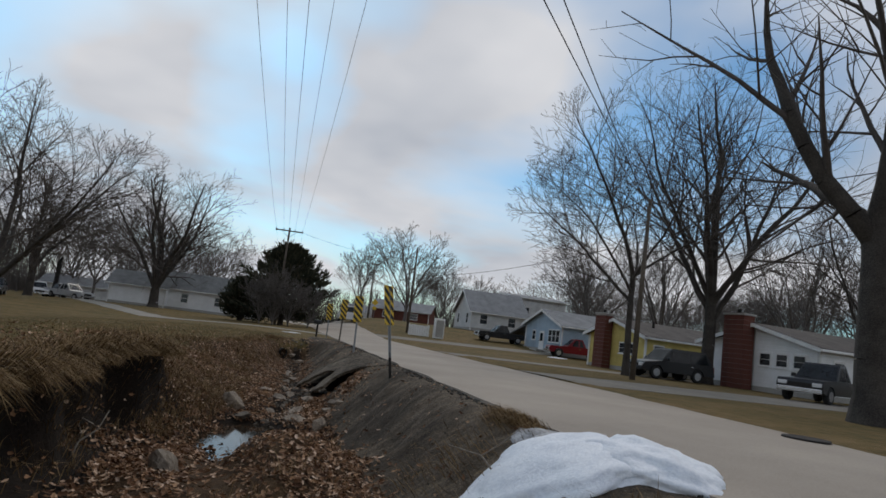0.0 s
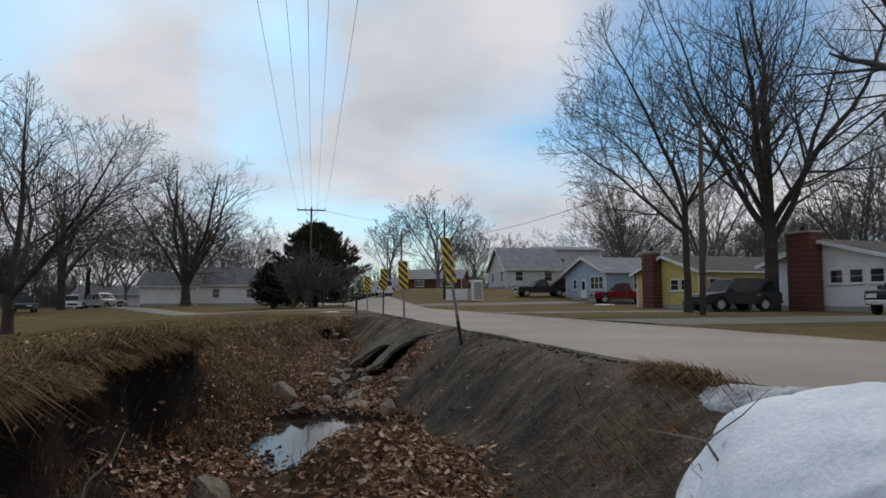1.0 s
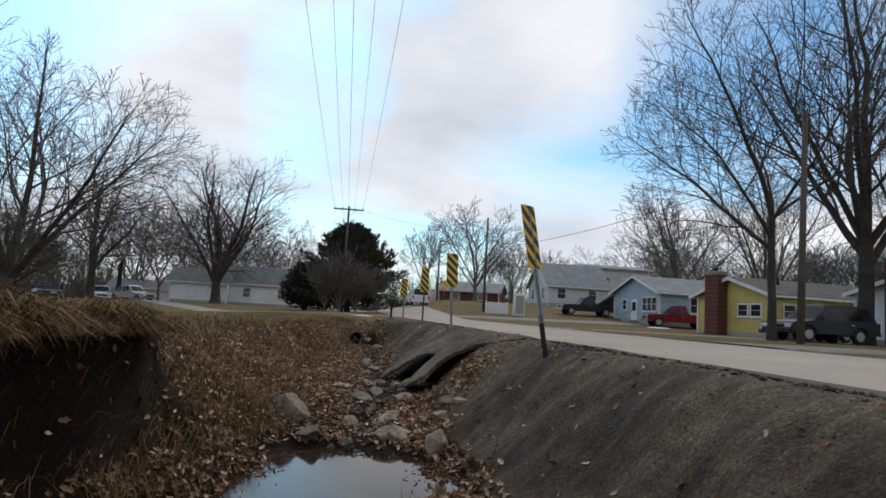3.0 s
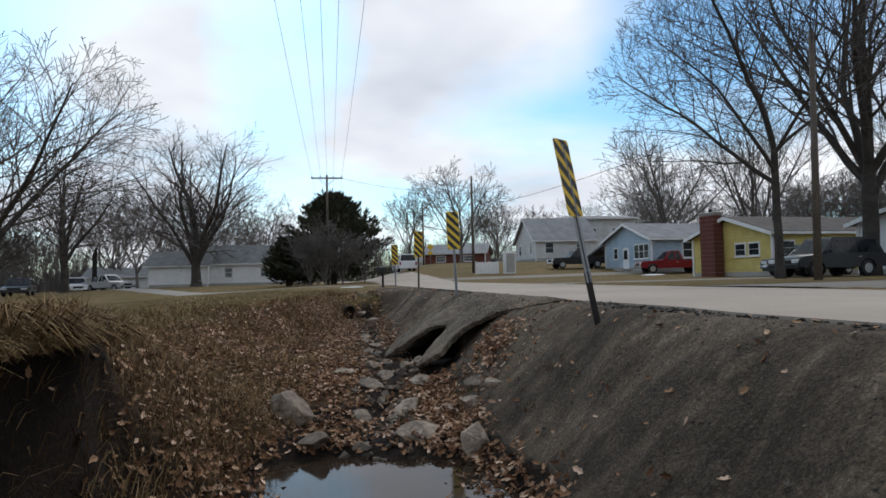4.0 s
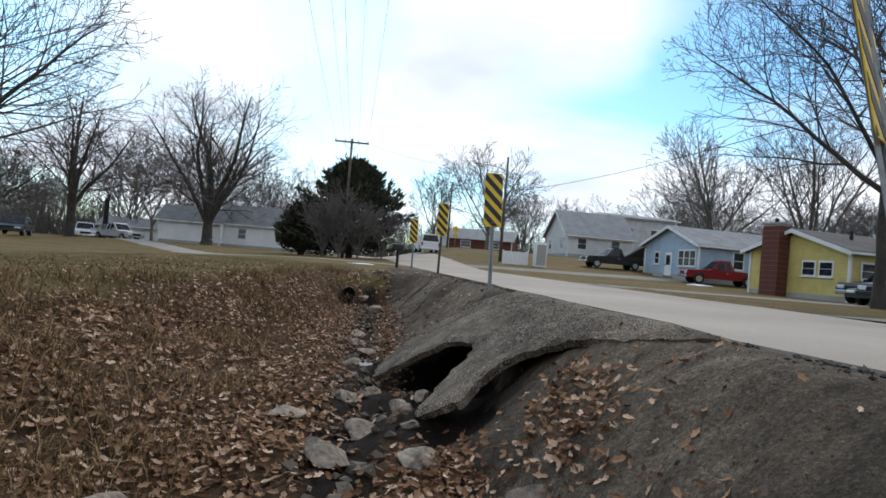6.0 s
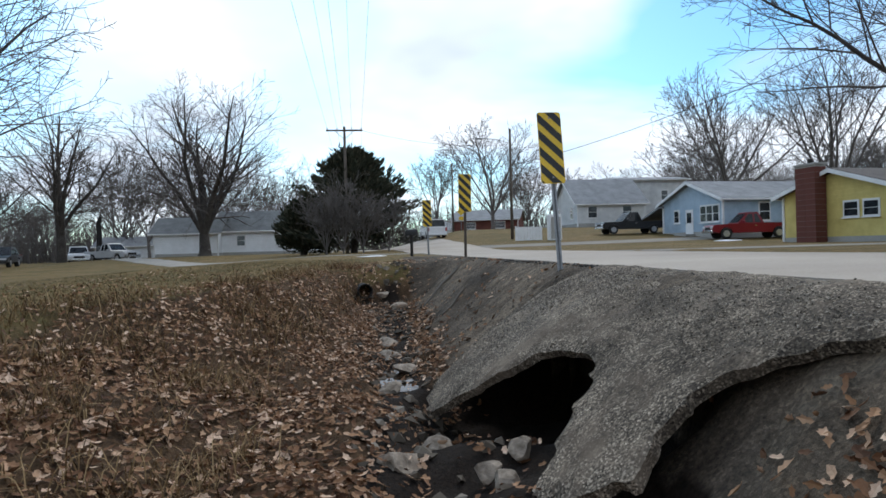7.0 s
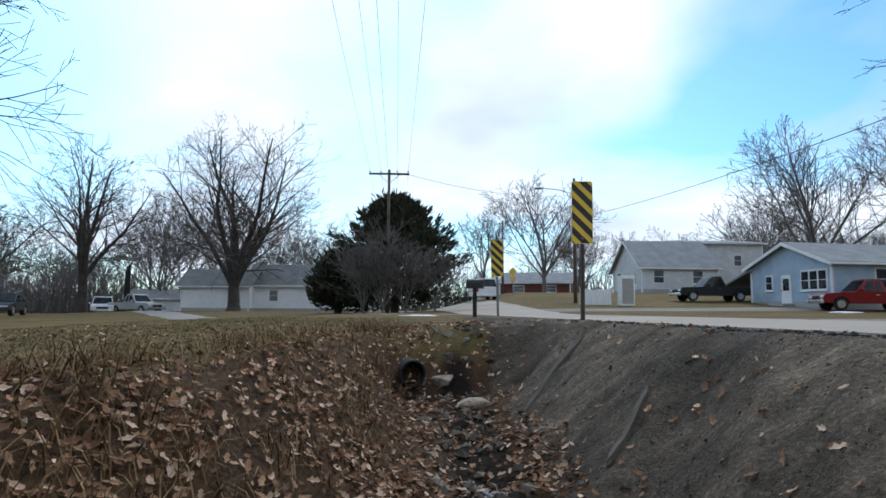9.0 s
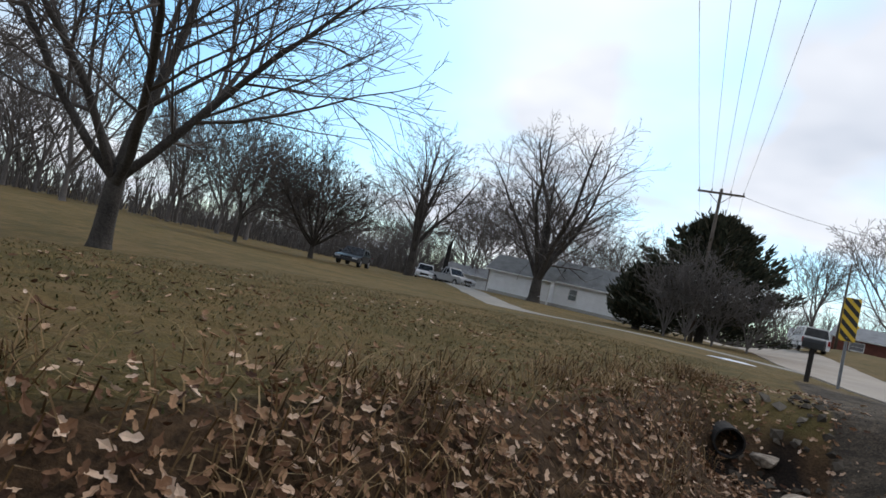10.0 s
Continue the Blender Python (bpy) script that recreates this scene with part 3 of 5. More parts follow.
def brook():
    bm = bmesh.new()
    rows = []
    for y in np.arange(20.6, 29.5, 0.4):
        c, z = along(STREAM, y), along(BED, y) - 0.025
        rows.append([bm.verts.new((c + s, y, z)) for s in (-0.45, 0.45)])
    for a, b in zip(rows, rows[1:]):
        bm.faces.new((a[0], a[1], b[1], b[0]))
    tagged(part("brook_water", bm, WATER), "thin trickle of dark water between stones", "water", kind="structure")


brook()


# ---- rocks ----
def rock(x, y, size, squash=(1, 1, 0.7), sink=0.3, seed=0, label="pale rough limestone block in the ditch", z=None):
    bm = bmesh.new()
    bmesh.ops.create_icosphere(bm, subdivisions=3, radius=1.0)
    rng = random.Random(seed)
    planes = [(Vector((rng.uniform(-1, 1), rng.uniform(-1, 1), rng.uniform(-0.7, 1))).normalized(), rng.uniform(0.42, 0.75)) for _ in range(9)]
    for v in bm.verts:
        for n, dd in planes:
            over = v.co.dot(n) - dd
            if over > 0:
                v.co -= n * over * 0.92
        v.co += v.co.normalized() * 0.07 * noise.noise(v.co * 2.6 + Vector((seed, 0, 0)))
        v.co = Vector((v.co.x * squash[0], v.co.y * squash[1], v.co.z * squash[2])) * size
    ob = part("rock", bm, ROCK)
    ob.matrix_world = pose(x, y, (hill(x, y) if z is None else z) + size * squash[2] * (0.75 - sink), rng.uniform(-12, 12), rng.uniform(-12, 12), rng.uniform(0, 360))
    return tagged(ob, label, "rock", "rocks in the ditch")


ROCKS = [(-0.88, 14.7, 0.33, (1, 0.85, 0.95)), (1.22, 13.45, 0.22, (1, 0.9, 0.9)), (0.62, 13.95, 0.34, (1.2, 0.7, 0.32)), (-0.3, 7.0, 0.28, (1, 0.9, 0.85)),
         (0.5, 15.4, 0.3, (1.1, 0.7, 0.35)), (-0.1, 15.2, 0.25, (1, 0.8, 0.4)), (0.0, 16.3, 0.36, (1.2, 0.8, 0.3)), (0.2, 17.0, 0.22, (1, 1, 0.5)),
         (-0.1, 18.2, 0.2, (1, 0.8, 0.7)), (0.75, 17.4, 0.15, (1, 1, 0.7)), (0.55, 17.75, 0.13, (1, 1, 0.8)), (0.95, 14.9, 0.24, (1, 0.8, 0.5)),
         (1.3, 14.7, 0.2, (1, 0.8, 0.6)), (-0.55, 17.2, 0.26, (1.2, 0.8, 0.3)), (-0.3, 20.6, 0.22, (1, 0.7, 0.3)), (-0.45, 22.4, 0.2, (1.2, 0.8, 0.3)),
         (-0.5, 23.4, 0.24, (0.8, 1.2, 0.25)), (-0.6, 27.8, 0.24, (0.9, 1.2, 0.5)), (-1.0, 28.5, 0.22, (1.1, 0.9, 0.4)),
         (-0.2, 21.5, 0.16, (1, 1, 0.4)), (-0.5, 13.7, 0.2, (1, 0.8, 0.6)), (0.7, 16.2, 0.18, (1, 1, 0.6)),
         (0.25, 19.0, 0.16, (1, 1, 0.6)), (1.6, 14.6, 0.16, (1, 1, 0.6)), (0.85, 13.1, 0.14, (1, 1, 0.5)), (1.45, 15.2, 0.2, (1, 1, 0.5)), (0.1, 12.6, 0.13, (1.2, 1, 0.4)), (0.45, 17.95, 0.12, (1, 1, 0.7)), (0.9, 17.75, 0.1, (1, 1, 0.7)), (0.7, 18.25, 0.11, (1, 1, 0.8)), (0.15, 18.6, 0.13, (1, 1, 0.7)), (1.0, 18.1, 0.12, (1, 1, 0.7)), (0.35, 17.5, 0.1, (1, 1, 0.6)), (-0.25, 19.4, 0.12, (1, 1, 0.6)), (0.6, 17.1, 0.12, (1, 1, 0.6))]
for i, (x, y, s, q) in enumerate(ROCKS):
    rock(x, y, s, q, sink=0.32 if i < 4 else 0.5, seed=i + 1)


# ---- culvert under the lane ----
culv = thing("culvert_pipe", pose(-1.36, 28.25, -0.66, 0, 0, 14), "rusty corrugated culvert mouth half buried in the bank", "culvert")
bm = bmesh.new()
for r0, r1, y0 in ((0.17, 0.15, 0.0),):
    n = 24
    outer = [[bm.verts.new((rr * math.cos(2 * math.pi * k / n), yy, rr * math.sin(2 * math.pi * k / n))) for k in range(n)] for rr, yy in ((r1, 2.5), (r1, 0.0), (r0, 0.0), (r0, 2.5))]
    for a, b in zip(outer, outer[1:]):
        for k in range(n):
            bm.faces.new((a[k], a[(k + 1) % n], b[(k + 1) % n], b[k]))
part("pipe", bm, TARRED, culv)


# ---- snow ----
def snow_heap(x, y, rx, ry, h, mat, seed, label):
    bm = bmesh.new()
    bmesh.ops.create_icosphere(bm, subdivisions=5, radius=1.0)
    for v in bm.verts:
        p = v.co + Vector((seed, 0, 0))
        k = 1 + 0.22 * noise.fractal(p * 1.6, 1.0, 2.0, 3) + 0.05 * noise.noise(p * 6) + 0.025 * noise.noise(p * 15)
        v.co = Vector((v.co.x * rx * k, v.co.y * ry * k, max(v.co.z, -0.3) * h * k))
    base, c_, s_ = float(open_ground(x, y)), math.cos(radians(20)), math.sin(radians(20))
    pts = np.array([v.co[:2] for v in bm.verts])
    under = land(x + c_ * pts[:, 0] - s_ * pts[:, 1], y + s_ * pts[:, 0] + c_ * pts[:, 1]) - base
    for v, drop in zip(bm.verts, under):
        v.co.z += min(0.0, float(drop))
    for f in bm.faces:
        f.smooth = True
    ob = part("snow_mound", bm, mat)
    ob.matrix_world = pose(x, y, float(open_ground(x, y)) - 0.05, 0, 0, 20)
    return tagged(ob, label, "snow", "snow left beside the road")


snow_heap(3.7, 4.75, 0.95, 0.9, 0.26, SNOW, 3, "heap of clean ploughed snow at the road edge")
snow_heap(4.35, 4.6, 0.7, 0.85, 0.3, SNOW, 7, "lower heap of ploughed snow at the road edge")
snow_heap(3.95, 5.4, 0.4, 0.5, 0.16, DIRTYSNOW, 11, "flattened dirty snow on the verge")
snow_heap(3.9, 6.0, 0.35, 0.45, 0.11, DIRTYSNOW, 17, "dirty snow crusted with grit")
snow_heap(-2.2, 38.3, 0.9, 0.4, 0.07, SNOW, 21, "thin patch of snow on the verge")
snow_heap(20.3, 56.5, 1.3, 0.5, 0.12, SNOW, 25, "thin patch of snow beside the driveway")


# ---- signs ----
def clip_stripe(c, w, hw, hh):
    """A slanting band of a panel: the polygon of |x|<hw, |z|<hh with c-w < z+x < c+w."""
    poly = [(-hw, -hh), (hw, -hh), (hw, hh), (-hw, hh)]
    for sgn, lim in ((1, c + w), (-1, -(c - w))):
        outp = []
        for (xa, za), (xb, zb) in zip(poly, poly[1:] + poly[:1]):
            fa, fb = lim - sgn * (xa + za), lim - sgn * (xb + zb)
            if fa >= 0:
                outp.append((xa, za))
            if (fa >= 0) != (fb >= 0):
                t = fa / (fa - fb)
                outp.append((xa + (xb - xa) * t, za + (zb - za) * t))
        poly = outp
        if not poly:
            break
    return poly


def rounded(hw, hh, r, n=5):
    pts = []
    for cx, cz, a0 in ((hw - r, hh - r, 0), (-hw + r, hh - r, 90), (-hw + r, -hh + r, 180), (hw - r, -hh + r, 270)):
        pts += [(cx + r * math.cos(radians(a0 + 90 * k / n)), cz + r * math.sin(radians(a0 + 90 * k / n))) for k in range(n + 1)]
    return pts


def marker_sign(x, y, lean_x, lean_y, turn, label, post=GALV, stub=False, bottom=1.15):
    m = pose(x, y, hill(x, y) - 0.03, lean_y, lean_x, 0)
    s = thing("object_marker_sign", m, label, "road sign", "hazard markers along the ditch")
    top = bottom + 0.95
    chan = [(-0.032, 0.0), (-0.032, 0.006), (-0.016, 0.006), (-0.012, 0.03), (0.012, 0.03), (0.016, 0.006), (0.032, 0.006), (0.032, 0.0), (0.01, 0.0), (0.006, 0.024), (-0.006, 0.024), (-0.01, 0.0)]
    pole = part("post", prism(chan, "z", 0.0 if not stub else 0.45, top - 0.1), post, s)
    if stub:
        box_bm = boxed((0.0, 0.035, 0.28), (0.062, 0.052, 0.6), 0.008)
        part("stub_post", box_bm, TARRED, s, "dark charred-looking stub post")
    turned = pose(0, -0.01, bottom + 0.457, 0, 0, turn)
    panel = part("panel", prism(rounded(0.1525, 0.457, 0.035), "y", -0.003, 0.003), YELLOW, s, "yellow reflective plate")
    panel.matrix_local = turned
    for k in range(-4, 5):
        poly = clip_stripe(k * 0.215 + 0.03, 0.058, 0.146, 0.45)
        if len(poly) >= 3:
            bm = prism(poly, "y", -0.0055, -0.0032)
            part("stripe", bm, BLACK, panel)
    for z in (-0.38, 0.38):
        b = tube([(0, -0.012, z), (0, 0.004, z)], [0.012, 0.012], 8)
        part("bolt", b, GALV, panel)
    return s


marker_sign(2.6, 13.64, -8.3, -7, 44, "yellow and black striped marker on a leaning patched post", stub=True, bottom=1.2)
marker_sign(1.7, 21.58, -1.5, -8, 6, "yellow and black striped marker on a steel post")
marker_sign(0.97, 29.14, 0.5, -1, 2, "yellow and black striped marker on a steel post", post=WOODPOLE)
marker_sign(0.06, 35.96, -1.0, 0, 0, "yellow and black striped marker on a steel post", bottom=1.05)

mail = thing("mailbox", pose(-0.52, 35.9, hill(-0.52, 35.9) + 0.03, 0, 0, 78), "black rounded mailbox on a dark post", "mailbox")
part("post", boxed((0, 0, 0.33), (0.09, 0.09, 0.75), 0.008), TARRED, mail)
part("box", prism([(-0.11, 0), (0.11, 0), (0.11, 0.13), (0.075, 0.2), (0, 0.23), (-0.075, 0.2), (-0.11, 0.13)], "y", -0.2, 0.2, 0.006), BLACK, mail).location = (0, 0, 0.68)
part("door", prism([(-0.105, 0), (0.105, 0), (0.105, 0.125), (0.07, 0.195), (0, 0.222), (-0.07, 0.195), (-0.105, 0.125)], "y", -0.215, -0.202), TARRED, mail).location = (0, 0, 0.68)
part("flag", boxed((0.125, 0.05, 0.8), (0.008, 0.03, 0.16)), REDLAMP, mail)


# ---- poles and wires ----
def wire(a, b, sag, r=0.012, n=18, label="thin dark overhead wire"):
    pts = [Vector(a).lerp(Vector(b), k / n) - Vector((0, 0, sag * 4 * (k / n) * (1 - k / n))) for k in range(n + 1)]
    ob = part("overhead_wire", tube(pts, [r] * (n + 1), 4), WIRE)
    return tagged(ob, label, "wire", "overhead wires")


def utility_pole(x, y, h, arm, turn, label, lamp=False, lean=0):
    p = thing("utility_pole", pose(x, y, hill(x, y) - 0.1, 0, lean, turn), label, "utility pole")
    part("shaft", tube([(0, 0, 0), (0, 0, h * 0.5), (0, 0, h)], [0.14, 0.115, 0.085], 10), WOODPOLE, p)
    if arm:
        part("crossarm", boxed((0, -0.14, h - 0.3), (arm, 0.1, 0.12), 0.01), WOODPOLE, p)
        for s in (-1, 1):
            part("brace", tube([(0, -0.12, h - 0.95), (s * arm * 0.25, -0.15, h - 0.36)], [0.02, 0.02], 5), GALV, p)
            for f in (0.2, 0.47):
                part("insulator", tube([(s * arm * f, -0.14, h - 0.24), (s * arm * f, -0.14, h - 0.12), (s * arm * f, -0.14, h - 0.08)], [0.03, 0.045, 0.02], 8), GALV, p)
    if lamp:
        part("lamp_arm", tube([(0, 0, h - 1.2), (-1.2, -0.3, h - 0.9), (-2.4, -0.6, h - 0.85)], [0.03, 0.03, 0.03], 6), GALV, p)
        part("lamp_head", boxed((-2.65, -0.66, h - 0.88), (0.55, 0.2, 0.14), 0.04), GALV, p)
    return p


PX, PY, PH = -5.9, 60.0, 9.3
utility_pole(PX, PY, PH, 2.6, 5, "weathered wooden power pole with a crossarm")
utility_pole(14.8, 28.0, 8.9, 0, 0, "weathered bare wooden pole at the lawn edge", lean=1.2)
utility_pole(6.9, 66, 9.2, 0, 0, "wooden pole with a street lamp arm", lamp=True)
utility_pole(3.0, 92, 8.5, 0, 0, "distant bare wooden pole")
for off, dz in ((-1.22, 0), (-0.52, 0), (0.52, 0), (1.22, 0), (0.05, -1.3)):
    a = (PX + off, PY, PH - 0.25 + dz + hill(PX, PY))
    b = (3.1 + off * 1.1, -17, 9.6 + dz)
    wire(a, b, 0.9, 0.008)
    wire(a, (PX - 5 + off, PY + 48, 9.6 + dz), 0.9, 0.008)
wire((14.9, 27.9, 6.7), (6.9, 66, 6.9), 0.6, 0.016)
wire((14.9, 27.9, 8.5), (31, -20, 9.5), 0.8, 0.02)
for o in (0, 0.9):
    wire((14.9, 27.9, 8.6 - 0.4 * o), (-12.4 + 2 * o, -13.5, 11.2), 0.5, 0.016)
wire((6.9, 66, 8.6), (PX + 1.2, PY, 8.9), 0.5, 0.012)
wire((14.9, 27.9, 7.6), (22.0, 45.5, 4.2), 0.4, 0.012)


# ---- trees ----
def grow(rng, h, r, trunk, limbs, angle, kids, up=0.25, thin=0.009, wig=0.09, droop=0.0):
    """Segments of a bare tree: start, end, their radii and the level. limbs leave the trunk at about the angle given."""
    segs = []
    pieces = (6, 9, 6, 4, 2)

    def limb(p, dirn, length, rad, lev, lift):
        n = pieces[lev]
        step, q, dd = length / n, p.copy(), dirn.copy()
        end = max(rad * 0.16, thin)
        out_ = []
        for i in range(n):
            dd = (dd + Vector((rng.gauss(0, wig), rng.gauss(0, wig), rng.gauss(0, wig) + lift))).normalized()
            q2 = q + dd * step
            r0, r1 = rad + (end - rad) * i / n, rad + (end - rad) * (i + 1) / n
            segs.append((q.copy(), q2.copy(), r0, r1, lev))
            out_.append((q.copy(), q2.copy(), dd.copy(), r0))
            q = q2
        if lev < 4 and kids[lev - 1]:
            m = kids[lev - 1]
            turn = rng.uniform(0, 6.28)
            for k in range(m):
                f = 0.16 + 0.82 * (k + rng.random()) / m
                i = min(int(f * n), n - 1)
                a, b, dv, rr = out_[i]
                turn += 2.4 + rng.gauss(0, 0.4)
                ang = radians(rng.gauss(44, 9))
                o = Matrix.Rotation(turn, 3, dv) @ dv.orthogonal().normalized()
                nd = dv * math.cos(ang) + o * math.sin(ang)
                nd.z += up * 0.6 - droop
                ln = length * (0.5 * (1 - f) + 0.2) * rng.uniform(0.7, 1.25)
                limb(a.lerp(b, f * n - i), nd.normalized(), ln, max(rr * rng.uniform(0.38, 0.6), thin), lev + 1, up * 0.12)

    th = h * trunk
    base = Vector((rng.uniform(-0.05, 0.05), rng.uniform(-0.05, 0.05), 1)).normalized()
    q, n = Vector((0, 0, -0.2)), 6
    flare = (1.45, 1.12, 1.0, 0.96, 0.92, 0.88, 0.85)
    for i in range(n):
        q2 = q + (base + Vector((rng.gauss(0, 0.03), rng.gauss(0, 0.03), 0))) * ((th + 0.2) / n)
        segs.append((q.copy(), q2.copy(), r * flare[i], r * flare[i + 1], 0))
        q = q2
    az = rng.uniform(0, 6.28)
    for k in range(limbs):
        lead = k == 0
        ang = radians(rng.gauss(10, 4) if lead else rng.gauss(angle, 7))
        az += 6.28 / max(limbs - 1, 1) + rng.gauss(0, 0.25)
        nd = Vector((math.sin(ang) * math.cos(az), math.sin(ang) * math.sin(az), math.cos(ang)))
        start = q - base * (0 if lead else rng.uniform(0, 0.3) * th)
        ln = (h - th) * (1.0 if lead else rng.uniform(0.85, 1.1))
        limb(start, nd, ln, r * (0.7 if lead else rng.uniform(0.42, 0.6)), 1, up * 0.1)
    return segs


def seg_mesh(name, segs, sides):
    a = np.array([s[0] for s in segs])
    b = np.array([s[1] for s in segs])
    ra, rb = np.array([s[2] for s in segs]), np.array([s[3] for s in segs])
    dd = b - a
    dd /= np.maximum(np.linalg.norm(dd, axis=1, keepdims=True), 1e-6)
    ref = np.where(np.abs(dd[:, 2:3]) > 0.9, [[1.0, 0, 0]], [[0, 0, 1.0]])
    u = np.cross(dd, ref)
    u /= np.linalg.norm(u, axis=1, keepdims=True)
    v = np.cross(dd, u)
    ang = np.arange(sides) * 2 * np.pi / sides
    ring = u[:, None] * np.cos(ang)[None, :, None] + v[:, None] * np.sin(ang)[None, :, None]
    va, vb = a[:, None] + ring * ra[:, None, None], b[:, None] + ring * rb[:, None, None]
    verts = np.concatenate([va, vb], 1).reshape(-1, 3)
    base = np.arange(len(segs))[:, None] * 2 * sides
    k = np.arange(sides)
    faces = np.stack([base + k, base + (k + 1) % sides, base + sides + (k + 1) % sides, base + sides + k], -1).reshape(-1, 4)
    return raw(name, verts, faces.tolist(), True)


def bare_tree(x, y, h, r, seed, label, trunk=0.25, limbs=6, angle=38, kids=(11, 6, 3), up=0.25, far=False, thin=0.009, group="", wig=0.09, turn=None):
    rng = random.Random(seed)
    t = thing("bare_tree", pose(x, y, hill(x, y), 0, 0, rng.uniform(0, 360) if turn is None else turn), label, "tree", group)
    segs = grow(rng, h, r, trunk, limbs, angle, kids, up, thin, wig)
    k = h / max(s_[1].z for s_ in segs)
    segs = [(s_[0] * k, s_[1] * k, s_[2], s_[3], s_[4]) for s_ in segs]
    # Far trees wear the bark with haze mixed into the colour.
    part("trunk", seg_mesh("trunk", [s_ for s_ in segs if s_[4] < 2], 8 if not far else 5), BARK if not far else HAZETWIG, t)
    part("crown", seg_mesh("crown", [s_ for s_ in segs if s_[4] > 1], 3), TWIG if not far else HAZETWIG, t, "leafless twigs")
    return t


bare_tree(23.7, 37.1, 22, 0.4, 11, "tall leafless maple with a broad crown on the lawn", trunk=0.26, limbs=7, angle=30, kids=(14, 7, 3), up=0.2)
bare_tree(17.0, 33.8, 15.5, 0.19, 12, "leafless tree with a slender trunk beside the pole", trunk=0.36, limbs=6, angle=44, kids=(15, 8, 4))
bare_tree(15.9, 14.9, 17.0, 0.55, 14, "thick old leafless tree with heavy limbs", trunk=0.36, limbs=5, angle=44, kids=(8, 5, 3), up=0.16)
bare_tree(-21.8, 75.9, 17.5, 0.55, 15, "leafless tree with a vine-clad trunk before the white house", trunk=0.14, limbs=8, angle=29, kids=(12, 7, 3), up=0.07, thin=0.013)
bare_tree(-33.9, 73.0, 15.5, 0.42, 16, "leafless spreading tree on the lawn", trunk=0.22, limbs=6, angle=38, kids=(11, 6, 3), up=0.1, thin=0.013)
bare_tree(-14.2, 28.7, 12.0, 0.22, 18, "large leafless tree with low sweeping limbs", trunk=0.16, limbs=7, angle=44, kids=(14, 8, 4), up=0.12, thin=0.008)
bare_tree(-31, 55, 8.5, 0.2, 19, "low dense leafless tree beyond the lawn", trunk=0.14, limbs=10, angle=44, kids=(14, 8, 4), up=0.1, thin=0.013)
bare_tree(-36, 52.5, 8.0, 0.14, 20, "slender leafless tree beyond the lawn", trunk=0.25, limbs=6, angle=30, thin=0.013)
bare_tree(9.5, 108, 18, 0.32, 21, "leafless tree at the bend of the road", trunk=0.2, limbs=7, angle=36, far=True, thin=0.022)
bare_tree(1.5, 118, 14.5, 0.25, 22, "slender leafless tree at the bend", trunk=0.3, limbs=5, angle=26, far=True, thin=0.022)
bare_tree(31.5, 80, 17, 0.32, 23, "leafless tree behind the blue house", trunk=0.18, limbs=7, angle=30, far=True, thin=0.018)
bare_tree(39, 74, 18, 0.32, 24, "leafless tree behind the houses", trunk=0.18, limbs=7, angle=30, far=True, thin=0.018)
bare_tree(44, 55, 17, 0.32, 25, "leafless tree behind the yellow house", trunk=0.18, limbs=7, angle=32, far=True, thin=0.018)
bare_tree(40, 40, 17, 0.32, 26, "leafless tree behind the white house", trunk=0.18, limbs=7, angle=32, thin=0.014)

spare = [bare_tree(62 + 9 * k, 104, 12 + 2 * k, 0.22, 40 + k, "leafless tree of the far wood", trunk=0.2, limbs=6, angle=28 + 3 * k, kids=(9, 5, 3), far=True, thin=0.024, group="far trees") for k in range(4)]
rng = random.Random(77)
for k in range(64):
    side = k % 2
    if side:
        x, y = rng.uniform(-95, -20), rng.uniform(96, 140)
        if k % 6 == 1:
            x, y = rng.uniform(-78, -42), rng.uniform(28, 75)
    else:
        x, y = rng.uniform(14, 95), rng.uniform(104, 155)
        if k % 6 == 0:
            x, y = rng.uniform(50, 85), rng.uniform(25, 90)
    copy_thing(spare[rng.randrange(4)], pose(x, y, hill(x, y), 0, 0, rng.uniform(0, 360)))


def thicket(name, label, spots, seed, n, hlo, hhi, mat, thin=0.03):
    """Distant brush too dense to count: upright crooked stems with side twigs."""
    rng = random.Random(seed)
    segs = []
    for _ in range(n):
        x0, y0, x1, y1, w = spots[rng.randrange(len(spots))]
        t = rng.random()
        x, y = x0 + (x1 - x0) * t + rng.gauss(0, w), y0 + (y1 - y0) * t + rng.gauss(0, w)
        z, hh = hill(x, y), rng.uniform(hlo, hhi)
        p = Vector((x, y, z - 0.1))
        dd = Vector((rng.gauss(0, 0.12), rng.gauss(0, 0.12), 1)).normalized()
        for k in range(4):
            dd = (dd + Vector((rng.gauss(0, 0.14), rng.gauss(0, 0.14), 0.05))).normalized()
            q = p + dd * hh / 4
            segs.append((p, q, thin * (1.9 - 0.4 * k), thin * (1.5 - 0.4 * k), 1))
            for _ in range(2 + k):
                e = (dd + Vector((rng.gauss(0, 0.6), rng.gauss(0, 0.6), 0.15))).normalized()
                m2 = p.lerp(q, rng.random())
                segs.append((m2, m2 + e * hh * rng.uniform(0.1, 0.24), thin * 0.7, thin * 0.4, 2))
            p = q
    ob = part(name, seg_mesh(name, segs, 3), mat)
    return tagged(ob, label, "thicket", kind="stuff")


thicket("far_brush", "dense leafless brush along the horizon", [(-150, 150, -30, 160, 7), (-30, 160, 30, 175, 7), (30, 160, 140, 150, 9), (105, 130, 110, 20, 8)], 5, 2200, 4, 9, HAZETWIG, 0.05)
